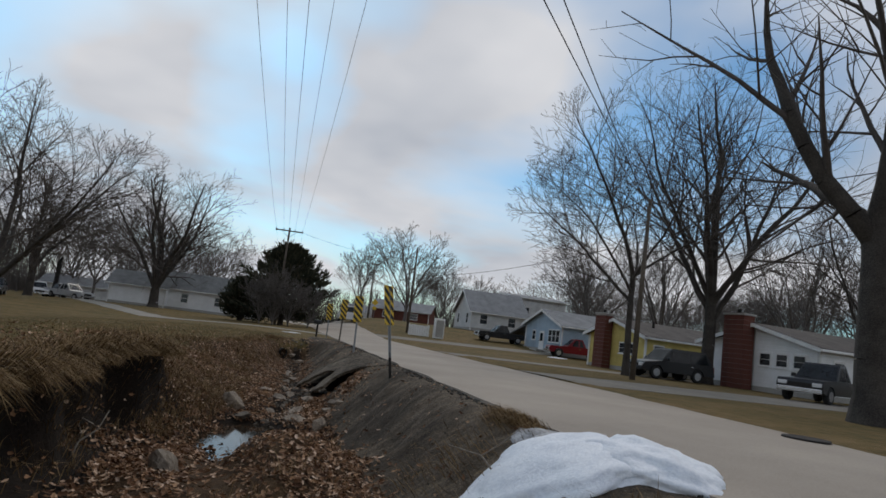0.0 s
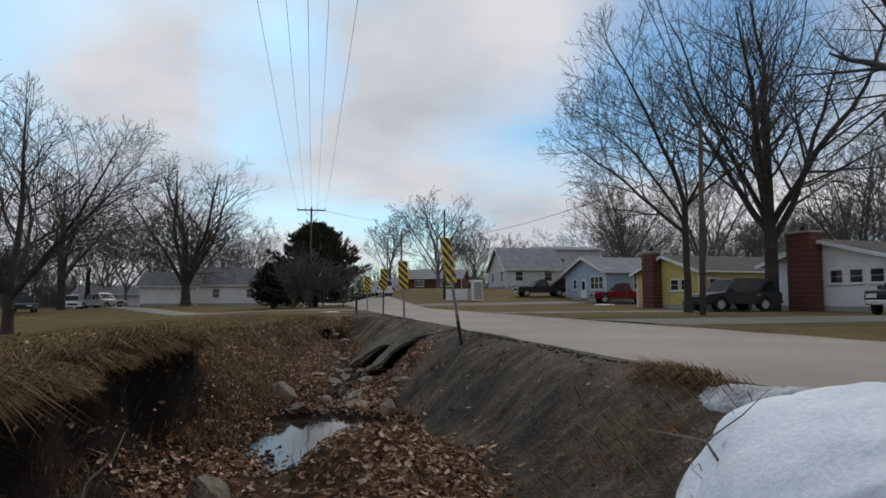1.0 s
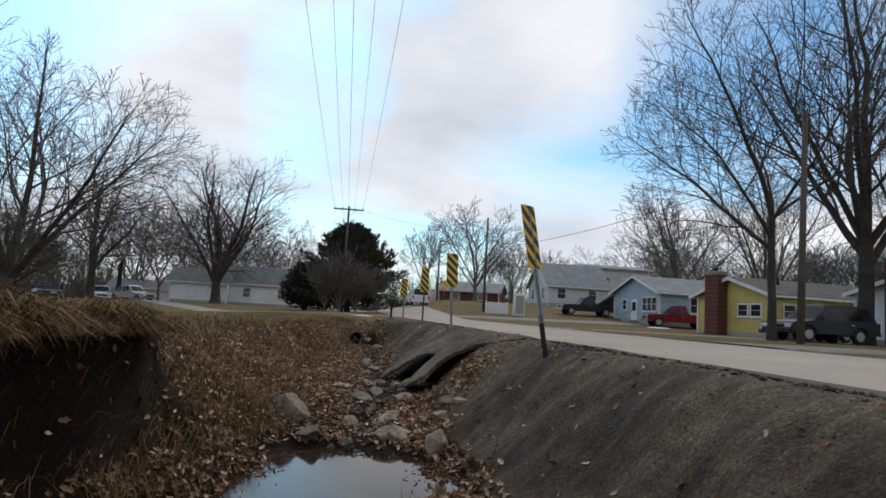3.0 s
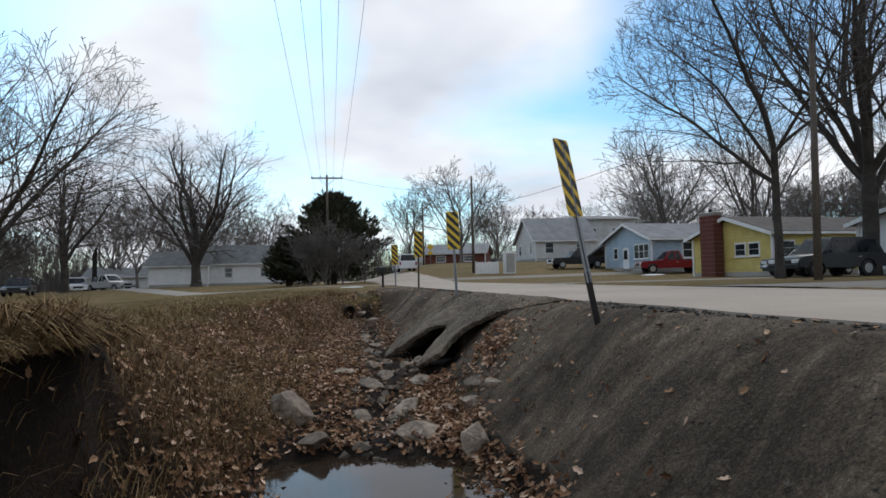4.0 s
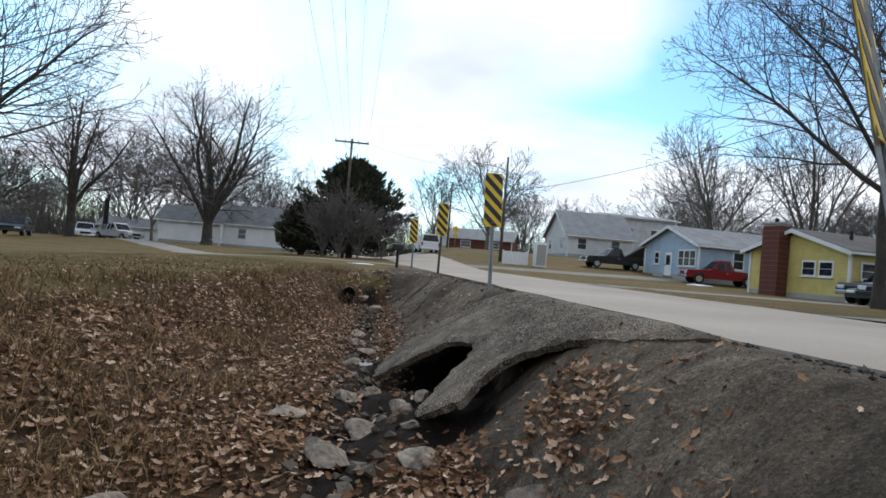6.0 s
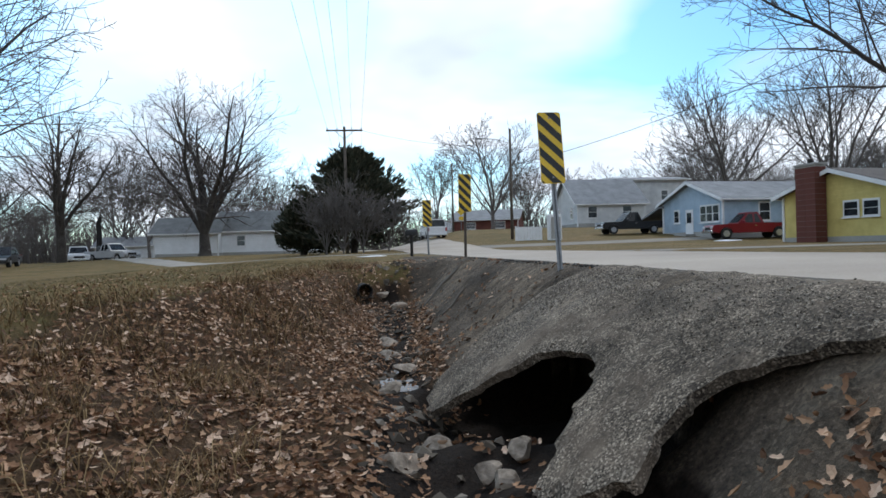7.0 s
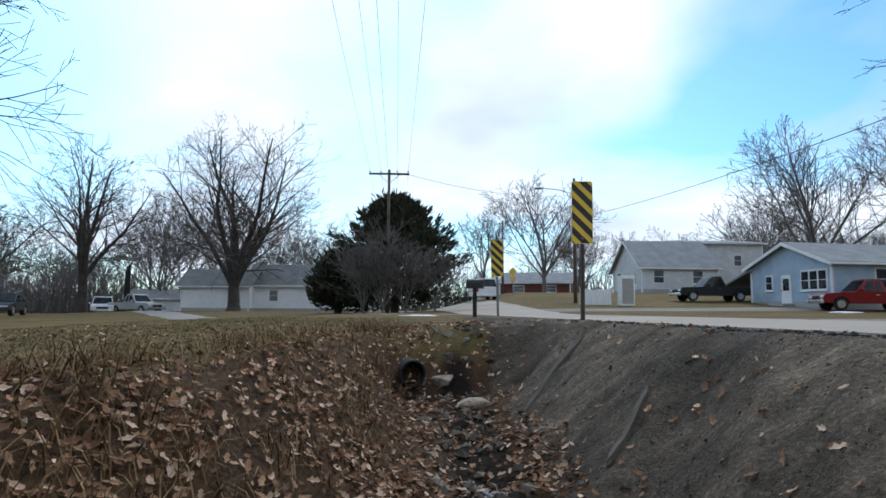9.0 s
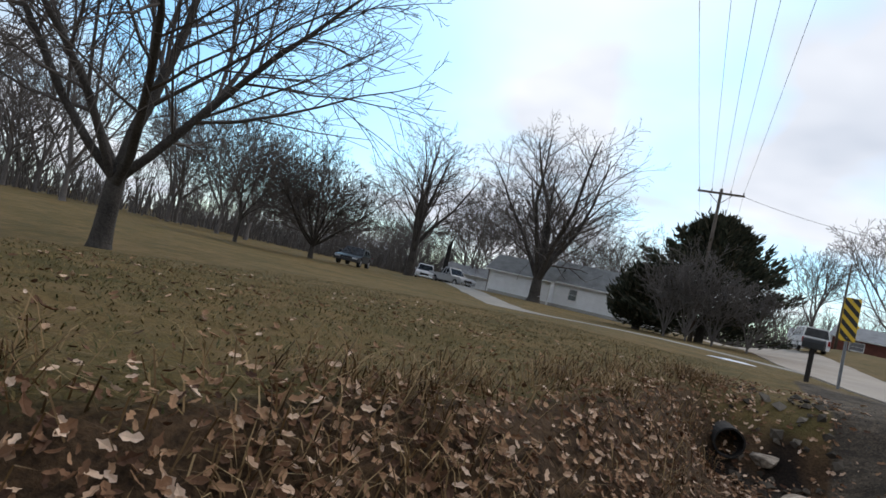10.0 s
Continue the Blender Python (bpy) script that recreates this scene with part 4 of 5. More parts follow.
thicket("far_undergrowth", "low tangled brush along the horizon", [(-150, 145, -30, 155, 7), (-30, 155, 30, 170, 7), (30, 155, 140, 145, 9), (100, 130, 105, 20, 8), (-85, 0, -85, 90, 6), (-85, 90, -60, 145, 6)], 8, 4200, 1.2, 4, HAZETWIG, 0.07)
thicket("left_woods", "dark leafless woods at the edge of the lawn", [(-80, 0, -72, 80, 6), (-72, 80, -55, 120, 5)], 6, 1200, 4, 9, HAZETWIG, 0.04)


def cedar(x, y, h, w, seed, label, boughs=210):
    """An old cedar: rising plumes of uneven reach, each a ragged cone of narrow sprays, with gaps between."""
    rng = random.Random(seed)
    t = thing("cedar_tree", pose(x, y, hill(x, y)), label, "tree")
    part("trunk", tube([(0, 0, -0.1), (0.1, 0, h * 0.5), (0, 0.1, h * 0.95)], [0.28, 0.18, 0.03], 8), BARK, t)
    verts, faces, sticks = [], [], []
    for b in range(boughs):
        f = (b + rng.random()) / boughs
        z = h * (0.04 + 0.84 * f)
        az = rng.uniform(0, 2 * math.pi)
        env = w * 0.5 * min(1.0, 0.8 + f) * (1.0 - f ** 1.35) ** 0.85
        reach = env * rng.choice((0.6, 0.75, 0.9, 1.0, 1.12)) * rng.uniform(0.85, 1.1) + 0.3
        lift = 0.12 + 0.75 * f + rng.uniform(-0.12, 0.25)
        o = Vector((math.cos(az), math.sin(az), lift)).normalized()
        root_ = Vector((0, 0, z * 0.93))
        tip = root_ + o * reach
        sticks.append((root_, tip, 0.04, 0.008, 1))
        for k in range(int(70 + 70 * reach / w)):
            s_ = 0.28 + 0.74 * rng.random() ** 0.7
            fat = 0.1 + 0.55 * max(0.0, 1.0 - s_) ** 0.8
            p = root_.lerp(tip, s_) + Vector((rng.gauss(0, fat), rng.gauss(0, fat), rng.gauss(0.05, fat * 0.6)))
            d1 = (o * 1.2 + Vector((rng.gauss(0, 0.4), rng.gauss(0, 0.4), rng.gauss(0.45, 0.3)))).normalized()
            d2 = d1.orthogonal().normalized() * rng.uniform(0.035, 0.085)
            ln = rng.uniform(0.22, 0.6)
            q = len(verts)
            verts += [p - d2 * 0.4, p + d1 * ln * 0.45 + d2, p + d1 * ln, p + d1 * ln * 0.45 - d2]
            faces.append((q, q + 1, q + 2, q + 3))
    part("bough_frame", seg_mesh("bough_frame", sticks, 3), BARK, t)
    part("crown", raw("crown", verts, faces), NEEDLE, t, "dark evergreen sprays")
    return t


cedar(-5.7, 62.3, 8.9, 9.8, 3, "broad dark green cedar beside the power pole")
cedar(-9.6, 62.6, 4.4, 4.2, 4, "low dark cedar against the taller one", 90)
for k, (x, y, h) in enumerate(((-5.8, 57.2, 5.8), (-4.5, 57.8, 4.8), (-2.8, 58.6, 4.0), (-7.0, 57.5, 4.8))):
    bare_tree(x, y, h, 0.07, 60 + k, "grey leafless shrub before the cedar", trunk=0.06, limbs=9, angle=22, kids=(8, 5, 2), up=0.2, thin=0.012, far=True)
stump = thing("charred_trunk", pose(-36.8, 85.0, hill(-36.8, 85.0) - 0.1, 0, 2, 0), "black limbless dead trunk standing on the lawn", "dead tree")
part("trunk", tube([(0, 0, 0), (0.08, 0, 2.4), (0, 0, 4.7), (0.2, 0, 5.5)], [0.34, 0.28, 0.25, 0.1], 10), TARRED, stump)


# ---- houses ----
STREET = 12.7


def window(parent, m, w, h, panes=2):
    """A window on the outer face of a wall; local -x faces out."""
    win = part("window", boxed((-0.02, 0, 0), (0.05, w + 0.2, h + 0.2), 0.01), WHITE, parent)
    win.matrix_local = m
    part("pane", boxed((-0.05, 0, h * 0.25), (0.02, w, h * 0.46)), GLASS, win)
    part("pane", boxed((-0.05, 0, -h * 0.25), (0.02, w, h * 0.46)), GLASS, win)
    part("sill", boxed((-0.07, 0, -h / 2 - 0.1), (0.12, w + 0.26, 0.05)), WHITE, win)
    if panes > 2:
        part("mullion", boxed((-0.06, 0, 0), (0.04, 0.06, h)), WHITE, win)
    return win


def wall_door(parent, m, w=0.95, h=2.05):
    dr = part("door", boxed((-0.02, 0, h / 2), (0.07, w, h), 0.01), WHITE, parent)
    dr.matrix_local = m
    part("pane", boxed((-0.06, 0, h * 0.68), (0.02, w * 0.6, h * 0.4)), GLASS, dr)
    part("handle", boxed((-0.08, w * 0.4, h * 0.48), (0.05, 0.05, 0.12)), CHROME, dr)
    return dr


def house(x, y, turn, width, length, eave, rise, siding, roofing, label, front=(), side=(), door=None, over=0.45, trim=WHITE, z=None, hide_front=False):
    """A gabled house. The gable wall lies on local x = 0 and faces -x; the long wall at y = -width/2 faces -y.
    front: windows on the gable (y, z, w, h); side: windows on the long wall (x, z, w, h)."""
    zz = hill(x, y) if z is None else z
    hs = thing("house", pose(x, y, zz, 0, 0, turn), label, "house")
    hw = width / 2
    part("wall", prism([(-hw, -0.6), (hw, -0.6), (hw, eave), (0, eave + rise - 0.06), (-hw, eave)], "x", 0, length), siding, hs)
    part("foundation", boxed((length / 2, 0, -0.15), (length + 0.06, width + 0.06, 0.9)), CONCRETE, hs)
    sl = rise / hw
    for s in (-1, 1):
        o = hw + over
        prof = [(0, eave + rise), (s * o, eave - sl * over), (s * o, eave - sl * over + 0.16), (0, eave + rise + 0.16)]
        part("roof", prism(prof, "x", -over, length + over), roofing, hs)
        fascia = [(0, eave + rise - 0.1), (s * o, eave - sl * over - 0.1), (s * o, eave - sl * over + 0.13), (0, eave + rise + 0.13)]
        part("bargeboard", prism(fascia, "x", -over - 0.05, -over - 0.003), trim, hs)
        part("gutter", boxed((length / 2, s * (o + 0.04), eave - sl * over + 0.04), (length + 2 * over, 0.09, 0.14), 0.02), trim, hs)
    for c in ((0.0, -hw), (0.0, hw), (length, -hw)):
        part("corner_board", boxed((c[0], c[1], eave / 2 - 0.05), (0.14, 0.14, eave)), trim, hs)
    for wy, wz, ww, wh in front:
        window(hs, Matrix.Translation((0, wy, wz)), ww, wh)
    for wx, wz, ww, wh in side:
        window(hs, Matrix.Translation((wx, -hw, wz)) @ pose(0, 0, 0, 0, 0, 90), ww, wh)
    if door:
        wall_door(hs, Matrix.Translation((0, door, 0.05)))
    return hs


BRICKMESH = {}


def chimney(hs, x, y, w, dep, h):
    """A brick stack of laid courses under a cap."""
    ch = part("chimney", boxed((x, y, h / 2 - 0.3), (dep - 0.03, w - 0.03, h + 0.6)), CONCRETE, hs, "red brick chimney stack")
    key = (w, dep)
    bl, bh = 0.6, 0.3
    n = int(h / bh)
    for k in range(n):
        nb = max(1, round(w / bl))
        for j in range(nb):
            sh = 0.5 * (k % 2)
            y0 = y - w / 2 + (j + 0.5) * w / nb
            bb = part("brick", BRICKMESH.setdefault(key, prism_mesh("brick", dep, w / nb - 0.012, bh - 0.012)), BRICK, ch)
            bb.location = (x, y0, 0.0 + (k + 0.5) * bh)
    part("chimney_cap", boxed((x, y, h + 0.06), (dep + 0.14, w + 0.14, 0.12), 0.02), CONCRETE, ch)
    part("flue", tube([(x, y, h + 0.1), (x, y, h + 0.4)], [0.13, 0.12], 10), TARRED, ch)
    return ch


def prism_mesh(name, sx, sy, sz):
    bm = boxed((0, 0, 0), (sx, sy, sz))
    me = bpy.data.meshes.new(name)
    bm.to_mesh(me)
    bm.free()
    return me


yellow = house(22.3, 48.1, STREET, 7.4, 17, 2.75, 1.15, YELLOWSIDE, DARKROOF, "pale yellow sided bungalow with a low gable",
               front=((-1.0, 1.75, 0.8, 0.75), (-2.2, 1.75, 0.8, 0.75)), side=((1.2, 1.75, 0.8, 0.8), (6, 1.7, 1.1, 0.9), (10.5, 1.7, 1.1, 0.9), (13.5, 1.7, 0.9, 0.9)))
chimney(yellow, -0.45, 1.2, 1.4, 0.75, 4.3)
part("vent_pipe", tube([(2.4, -1.4, 3.3), (2.4, -1.4, 4.1)], [0.1, 0.1], 8), TARRED, yellow)

whiteh = house(26.1, 35.6, STREET, 8.6, 16, 2.8, 1.15, WHITESIDE, DARKROOF, "white sided bungalow with a row of small windows",
               front=((-0.7, 1.95, 0.7, 0.7), (-1.9, 1.95, 0.7, 0.7), (-3.1, 1.95, 0.7, 0.7)), side=((1.5, 1.8, 0.7, 0.7), (6, 1.7, 1.2, 0.9), (11, 1.7, 1.2, 0.9)))
chimney(whiteh, -0.6, 0.9, 1.6, 0.9, 4.5)

blue = house(21.0, 64.1, STREET, 7.6, 13.5, 2.75, 1.45, BLUESIDE, SHINGLE, "light blue sided house with white trim",
             front=((1.9, 1.6, 0.55, 0.95), (-1.55, 1.65, 0.6, 1.2), (-2.3, 1.65, 0.6, 1.2), (-3.05, 1.65, 0.6, 1.2)), side=((3.6, 1.7, 0.85, 1.3), (10.2, 1.6, 0.8, 1.1), (12.2, 1.6, 0.8, 1.1)), door=0.2)
part("carport_roof", prism([(3.7, 2.45), (7.0, 1.35), (7.0, 1.5), (3.7, 2.6)], "x", -0.5, 6.0), SHINGLE, blue)
part("carport_wall", boxed((5.9, 5.3, 0.7), (0.12, 3.2, 1.6)), TARRED, blue)
for cx in (0.0, 5.6):
    part("carport_post", boxed((cx, 6.8, 0.55), (0.12, 0.12, 1.9)), WHITE, blue)
part("doorstep", boxed((-0.5, 0.2, 0.0), (0.9, 1.5, 0.3), 0.02), CONCRETE, blue)

grey = house(16.8, 91.5, 6, 9.0, 8.2, 2.7, 3.0, GREYSIDE, SHINGLE, "pale grey house with a steep shingled roof",
             front=((2.4, 1.6, 0.8, 1.4), (-2.4, 1.6, 0.8, 1.4)), side=((1.8, 1.6, 1.0, 1.3), (6.0, 1.6, 1.0, 1.3)), door=0.0)
grey.rotation_euler = (0, 0, radians(6))
wing = house(24.0, 98.2, 6, 8, 9, 5.9, 0.6, GREYSIDE, SHINGLE, "two-storey grey wing behind the pale house", front=((-1.8, 3.9, 0.7, 1.1),), side=((2.6, 3.9, 0.8, 1.2), (6.0, 3.9, 0.8, 1.2)))

redh = house(5.2, 126, -14, 9.5, 11, 2.4, 1.7, BRICK, SHINGLE, "low red brick house with a pale roof", front=((2, 1.4, 1.6, 1.0), (-2.2, 1.4, 1.0, 1.0)), side=((3, 1.4, 1.6, 1.0), (8, 1.4, 1.6, 1.0)))
part("porch_roof", boxed((-1.0, 0, 2.5), (2.2, 5.6, 0.14)), WHITE, redh)
for py in (-2.6, 0, 2.6):
    part("porch_post", boxed((-2.0, py, 1.2), (0.14, 0.14, 2.4)), WHITE, redh)
farw = house(-0.5, 150, -4, 7, 9, 2.6, 1.6, WHITESIDE, SHINGLE, "small distant white house behind the signs", front=((1.5, 1.4, 0.9, 1.0),), side=((3, 1.4, 1, 1),))

# the white house and garage across the lawn face the camera with their long walls
lefth = house(-22.6, 84.2, 4, 7.0, 11.5, 2.65, 2.0, WHITESIDE, OLDROOF, "white sided bungalow with a grey shingled roof",
              front=((0.3, 2.6, 0.6, 0.8),), side=((2.6, 1.5, 0.75, 1.05), (6.6, 1.5, 0.75, 1.05)))
part("porch_roof", boxed((10.6, -4.4, 2.45), (3.2, 1.9, 0.14)), SHINGLE, lefth)
for px in (9.2, 10.6, 12.0):
    part("porch_post", boxed((px, -5.2, 1.2), (0.12, 0.12, 2.5)), WHITE, lefth)
part("porch_rail", boxed((10.6, -5.2, 0.8), (2.9, 0.06, 0.08)), WHITE, lefth)
part("step", boxed((10.6, -5.0, 0.05), (3.2, 1.4, 0.4)), CONCRETE, lefth)
garage = house(-28.0, 81.2, 6, 6.0, 6.2, 2.45, 1.5, WHITESIDE, OLDROOF, "plain white sided garage with a shingled roof")
shed = house(-48, 108, 8, 6, 22, 2.2, 1.2, GREYSIDE, SHINGLE, "long grey shed far across the lawn")

# pale utility cabinets and a low fence by the bend
cab = thing("utility_cabinet", pose(9.9, 63.5, hill(9.9, 63.5), 0, 0, 10), "pale metal utility cabinet on the verge", "cabinet")
part("body", boxed((0, 0, 0.95), (1.0, 0.6, 2.1), 0.03), WHITE, cab)
part("door", boxed((0, -0.31, 0.95), (0.8, 0.02, 1.7), 0.008), CONCRETE, cab)
fence = thing("fence_panel", pose(7.9, 63.8, hill(7.9, 63.8), 0, 0, 2), "short pale board fence at the road bend", "fence")
for k in range(9):
    part("board", boxed((-0.95 + k * 0.24, 0, 0.45 + 0.02 * (k % 3)), (0.22, 0.03, 1.2)), WHITE, fence)
for kx in (-1.0, 1.0):
    part("post", boxed((kx, 0.05, 0.5), (0.1, 0.1, 1.3)), WHITE, fence)
warn = thing("warning_sign", pose(3.6, 84, hill(3.6, 84), 0, 0, 0), "yellow diamond warning sign on a thin post", "road sign")
part("post", tube([(0, 0, 0), (0, 0, 2.6)], [0.04, 0.04], 6), GALV, warn)
part("panel", boxed((0, -0.05, 2.2), (0.62, 0.02, 0.62), 0.0, Matrix.Rotation(radians(45), 4, "Y")), YELLOW, warn)
part("plate", boxed((0, -0.05, 1.45), (0.5, 0.02, 0.4)), YELLOW, warn)


# ---- vehicles ----
def vehicle(x, y, turn, kind, paint, label, z=None):
    """kind: pickup, suv, sedan or van. Local +x is the nose."""
    L, W, H, sill = {"pickup": (5.7, 1.95, 1.85, 0.42), "suv": (5.0, 1.95, 1.85, 0.4), "sedan": (4.6, 1.8, 1.42, 0.3), "van": (5.0, 1.95, 1.95, 0.32)}[kind]
    v = thing("pickup_truck" if kind == "pickup" else {"suv": "suv", "sedan": "car", "van": "van"}[kind], pose(x, y, (hill(x, y) if z is None else z) + 0.015, 0, 0, turn), label, {"pickup": "pickup truck", "suv": "car", "sedan": "car", "van": "van"}[kind])
    h, hw = L / 2, W / 2
    belt = H * 0.58
    wr = 0.38 if kind != "sedan" else 0.32
    axles = (h - 0.95, -h + 1.15)

    def arches(pts_front, pts_back):
        out_ = [(-h, sill + 0.1)]
        for ax in (axles[1], axles[0]):
            out_ += [(ax + (wr + 0.07) * math.cos(a), wr + (wr + 0.07) * math.sin(a)) for a in np.linspace(math.pi - 0.1, 0.1, 9)]
        return out_ + [(h, sill + 0.1)]

    nose = belt - (0.06 if kind == "pickup" else 0.14)
    cab = {"pickup": ((h - 1.75), (h - 2.5), (-0.35), (-0.7)), "suv": (h - 1.3, h - 2.05, -h + 0.45, -h + 0.12), "sedan": (h - 1.35, h - 2.15, -h + 1.25, -h + 0.6), "van": (h - 0.75, h - 1.6, -h + 0.25, -h + 0.1)}[kind]
    low = arches(0, 0) + [(h + 0.02, nose * 0.8), (h - 0.12, nose), (cab[0] - 0.05, belt), (cab[3], belt)] + ([(-h, belt)] if kind == "pickup" else [(-h + 0.03, belt * 0.98)])
    bm = prism(low, "y", -hw, hw)
    part("body", bm, paint, v)
    top = [(cab[0], belt), (cab[1], H), (cab[2], H), (cab[3], belt)]
    bm = prism(top, "y", -hw + 0.06, hw - 0.06)
    for q in bm.verts:
        if q.co.z > H - 0.05:
            q.co.y *= 0.84
    part("cab", bm, paint, v)
    sx0, sx1 = cab[0] - 0.28, cab[3] + 0.22
    mid_x = (cab[1] + cab[2]) / 2
    for s in (-1, 1):
        for a, b in ((mid_x + 0.06, cab[0] - 0.3), (cab[3] + 0.22, mid_x - 0.06)):
            lo, hi = min(a, b), max(a, b)
            ta, tb = max(lo, cab[2] + 0.08), min(hi, cab[1] - 0.02)
            q = [(lo, belt + 0.05), (hi, belt + 0.05), (tb, H - 0.13), (ta, H - 0.13)]
            bm = bmesh.new()
            y0, y1 = s * (hw - 0.045), s * ((hw - 0.06) * 0.865 + 0.012)
            vs = [bm.verts.new((px, y0 if k < 2 else y1, pz)) for k, (px, pz) in enumerate(q)]
            f = bm.faces.new(vs if s < 0 else vs[::-1])
            bmesh.ops.solidify(bm, geom=[f], thickness=0.012)
            part("side_window", bm, GLASS, v)
    for (xa, xb, nm) in ((cab[0], cab[1], "windscreen"), (cab[3], cab[2], "rear_window")):
        sgn = 1 if nm == "windscreen" else -1
        bm = bmesh.new()
        f1, f2 = 0.1, 0.88
        pts = []
        for f_, yy in ((f1, hw - 0.13), (f2, (hw - 0.06) * 0.85 - 0.07)):
            px, pz = xa + (xb - xa) * f_ + sgn * 0.012, belt + (H - belt) * f_ + 0.008
            pts += [(px, -yy, pz), (px, yy, pz)]
        fc = bm.faces.new([bm.verts.new(pts[k]) for k in ((0, 1, 3, 2) if sgn > 0 else (1, 0, 2, 3))])
        bmesh.ops.solidify(bm, geom=[fc], thickness=0.01)
        part(nm, bm, GLASS, v)
    if kind == "pickup":
        # The body is solid; a dark sheet on it paints the load bed's shade.
        part("bed_shade", boxed(((-h + cab[3]) / 2, 0, belt + 0.004), (cab[3] + h - 0.25, W - 0.28, 0.01)), TARRED, v, "dark sheet standing for the shade in the load bed")
    for s in (-1, 1):
        for ax in axles:
            wh = part("wheel", tube([(ax, s * (hw - 0.24), wr), (ax, s * (hw - 0.2), wr), (ax, s * (hw - 0.03), wr), (ax, s * (hw + 0.005), wr)], [wr * 0.9, wr, wr, wr * 0.9], 20), RUBBER, v)
            part("rim", tube([(ax, s * (hw - 0.03), wr), (ax, s * (hw + 0.014), wr)], [wr * 0.64, wr * 0.6], 12), ALLOY, wh)
        part("headlight", boxed((h - 0.03, s * (hw - 0.25), nose * 0.8), (0.12, 0.4, 0.17), 0.02), HEADLAMP, v)
        part("tail_light", boxed((-h + 0.0, s * (hw - 0.1), belt * 0.82), (0.06, 0.16, 0.36), 0.01), REDLAMP, v)
        part("mirror", boxed((cab[0] - 0.35, s * (hw + 0.12), belt + 0.12), (0.12, 0.2, 0.18), 0.03), paint, v)
        part("door_handle", boxed((mid_x - 0.1, s * (hw + 0.01), belt - 0.16), (0.18, 0.03, 0.04)), CHROME, v)
    part("grille", boxed((h + 0.0, 0, nose * 0.72), (0.06, W * 0.5, 0.26), 0.01), TARRED, v)
    part("front_bumper", boxed((h + 0.03, 0, sill + 0.12), (0.16, W - 0.06, 0.22), 0.04), CHROME if kind == "pickup" else paint, v)
    part("rear_bumper", boxed((-h - 0.03, 0, sill + 0.14), (0.14, W - 0.06, 0.2), 0.04), CHROME if kind == "pickup" else paint, v)
    return v


RED = paint_mat("dark_red_paint", (0.14, 0.003, 0.011), (0.19, 0.005, 0.016))
DARK = paint_mat("black_paint", (0.01, 0.01, 0.011), (0.022, 0.022, 0.024))
SILVER = paint_mat("silver_paint", (0.3, 0.31, 0.32), (0.42, 0.43, 0.44))
PALE = paint_mat("white_car_paint", (0.55, 0.55, 0.55), (0.7, 0.7, 0.7))
GREEN = paint_mat("dark_green_paint", (0.02, 0.03, 0.026), (0.04, 0.055, 0.048))
vehicle(22.8, 58.6, 176, "pickup", RED, "dark red pickup truck parked on a driveway")
vehicle(17.6, 68.8, 186, "pickup", DARK, "black pickup truck parked before the carport")
vehicle(20.7, 36.0, 190, "suv", DARK, "black sport utility vehicle by the yellow house")
vehicle(24.3, 42.6, 196, "pickup", DARK, "black pickup truck by the yellow house")
vehicle(21.5, 38.6, 200, "sedan", GREEN, "dark green car parked nose out beside the yellow house")
vehicle(23.9, 27.0, 212, "pickup", DARK, "black pickup truck on the concrete driveway")
vehicle(27.6, 25.2, 205, "van", SILVER, "silver van parked on the concrete driveway")
vehicle(-36.5, 80.5, 300, "pickup", PALE, "white pickup truck parked on the lawn")
vehicle(-32.2, 78.8, 335, "pickup", SILVER, "silver pickup truck beside the garage")
vehicle(-34.6, 82.5, 320, "pickup", DARK, "dark pickup truck between two others")
vehicle(-29.8, 58.5, 292, "sedan", DARK, "low dark car parked on the lawn")
vehicle(0.4, 78, 100, "van", PALE, "white van standing far along the road")


# ---- ground litter ----
def scatter(rng_np, n, xlo, xhi, ylo, yhi, weight):
    x, y = rng_np.uniform(xlo, xhi, n), rng_np.uniform(ylo, yhi, n)
    keep = rng_np.random(n) < weight(x, y)
    return x[keep], y[keep]


def surface(x, y):
    """Height of the built ground, by its grid."""
    i, j = np.clip(np.searchsorted(GX, x) - 1, 0, nx - 2), np.clip(np.searchsorted(GY, y) - 1, 0, ny - 2)
    u, v = (x - GX[i]) / (GX[i + 1] - GX[i]), (y - GY[j]) / (GY[j + 1] - GY[j])
    return ZZ[j, i] * (1 - u) * (1 - v) + ZZ[j, i + 1] * u * (1 - v) + ZZ[j + 1, i] * (1 - u) * v + ZZ[j + 1, i + 1] * u * v


def slope_normal(x, y):
    gx = (surface(x + 0.06, y) - surface(x - 0.06, y)) / 0.12
    gy = (surface(x, y + 0.06) - surface(x, y - 0.06)) / 0.12
    n = np.stack([-gx, -gy, np.ones_like(gx)], -1)
    return n / np.linalg.norm(n, axis=1, keepdims=True)


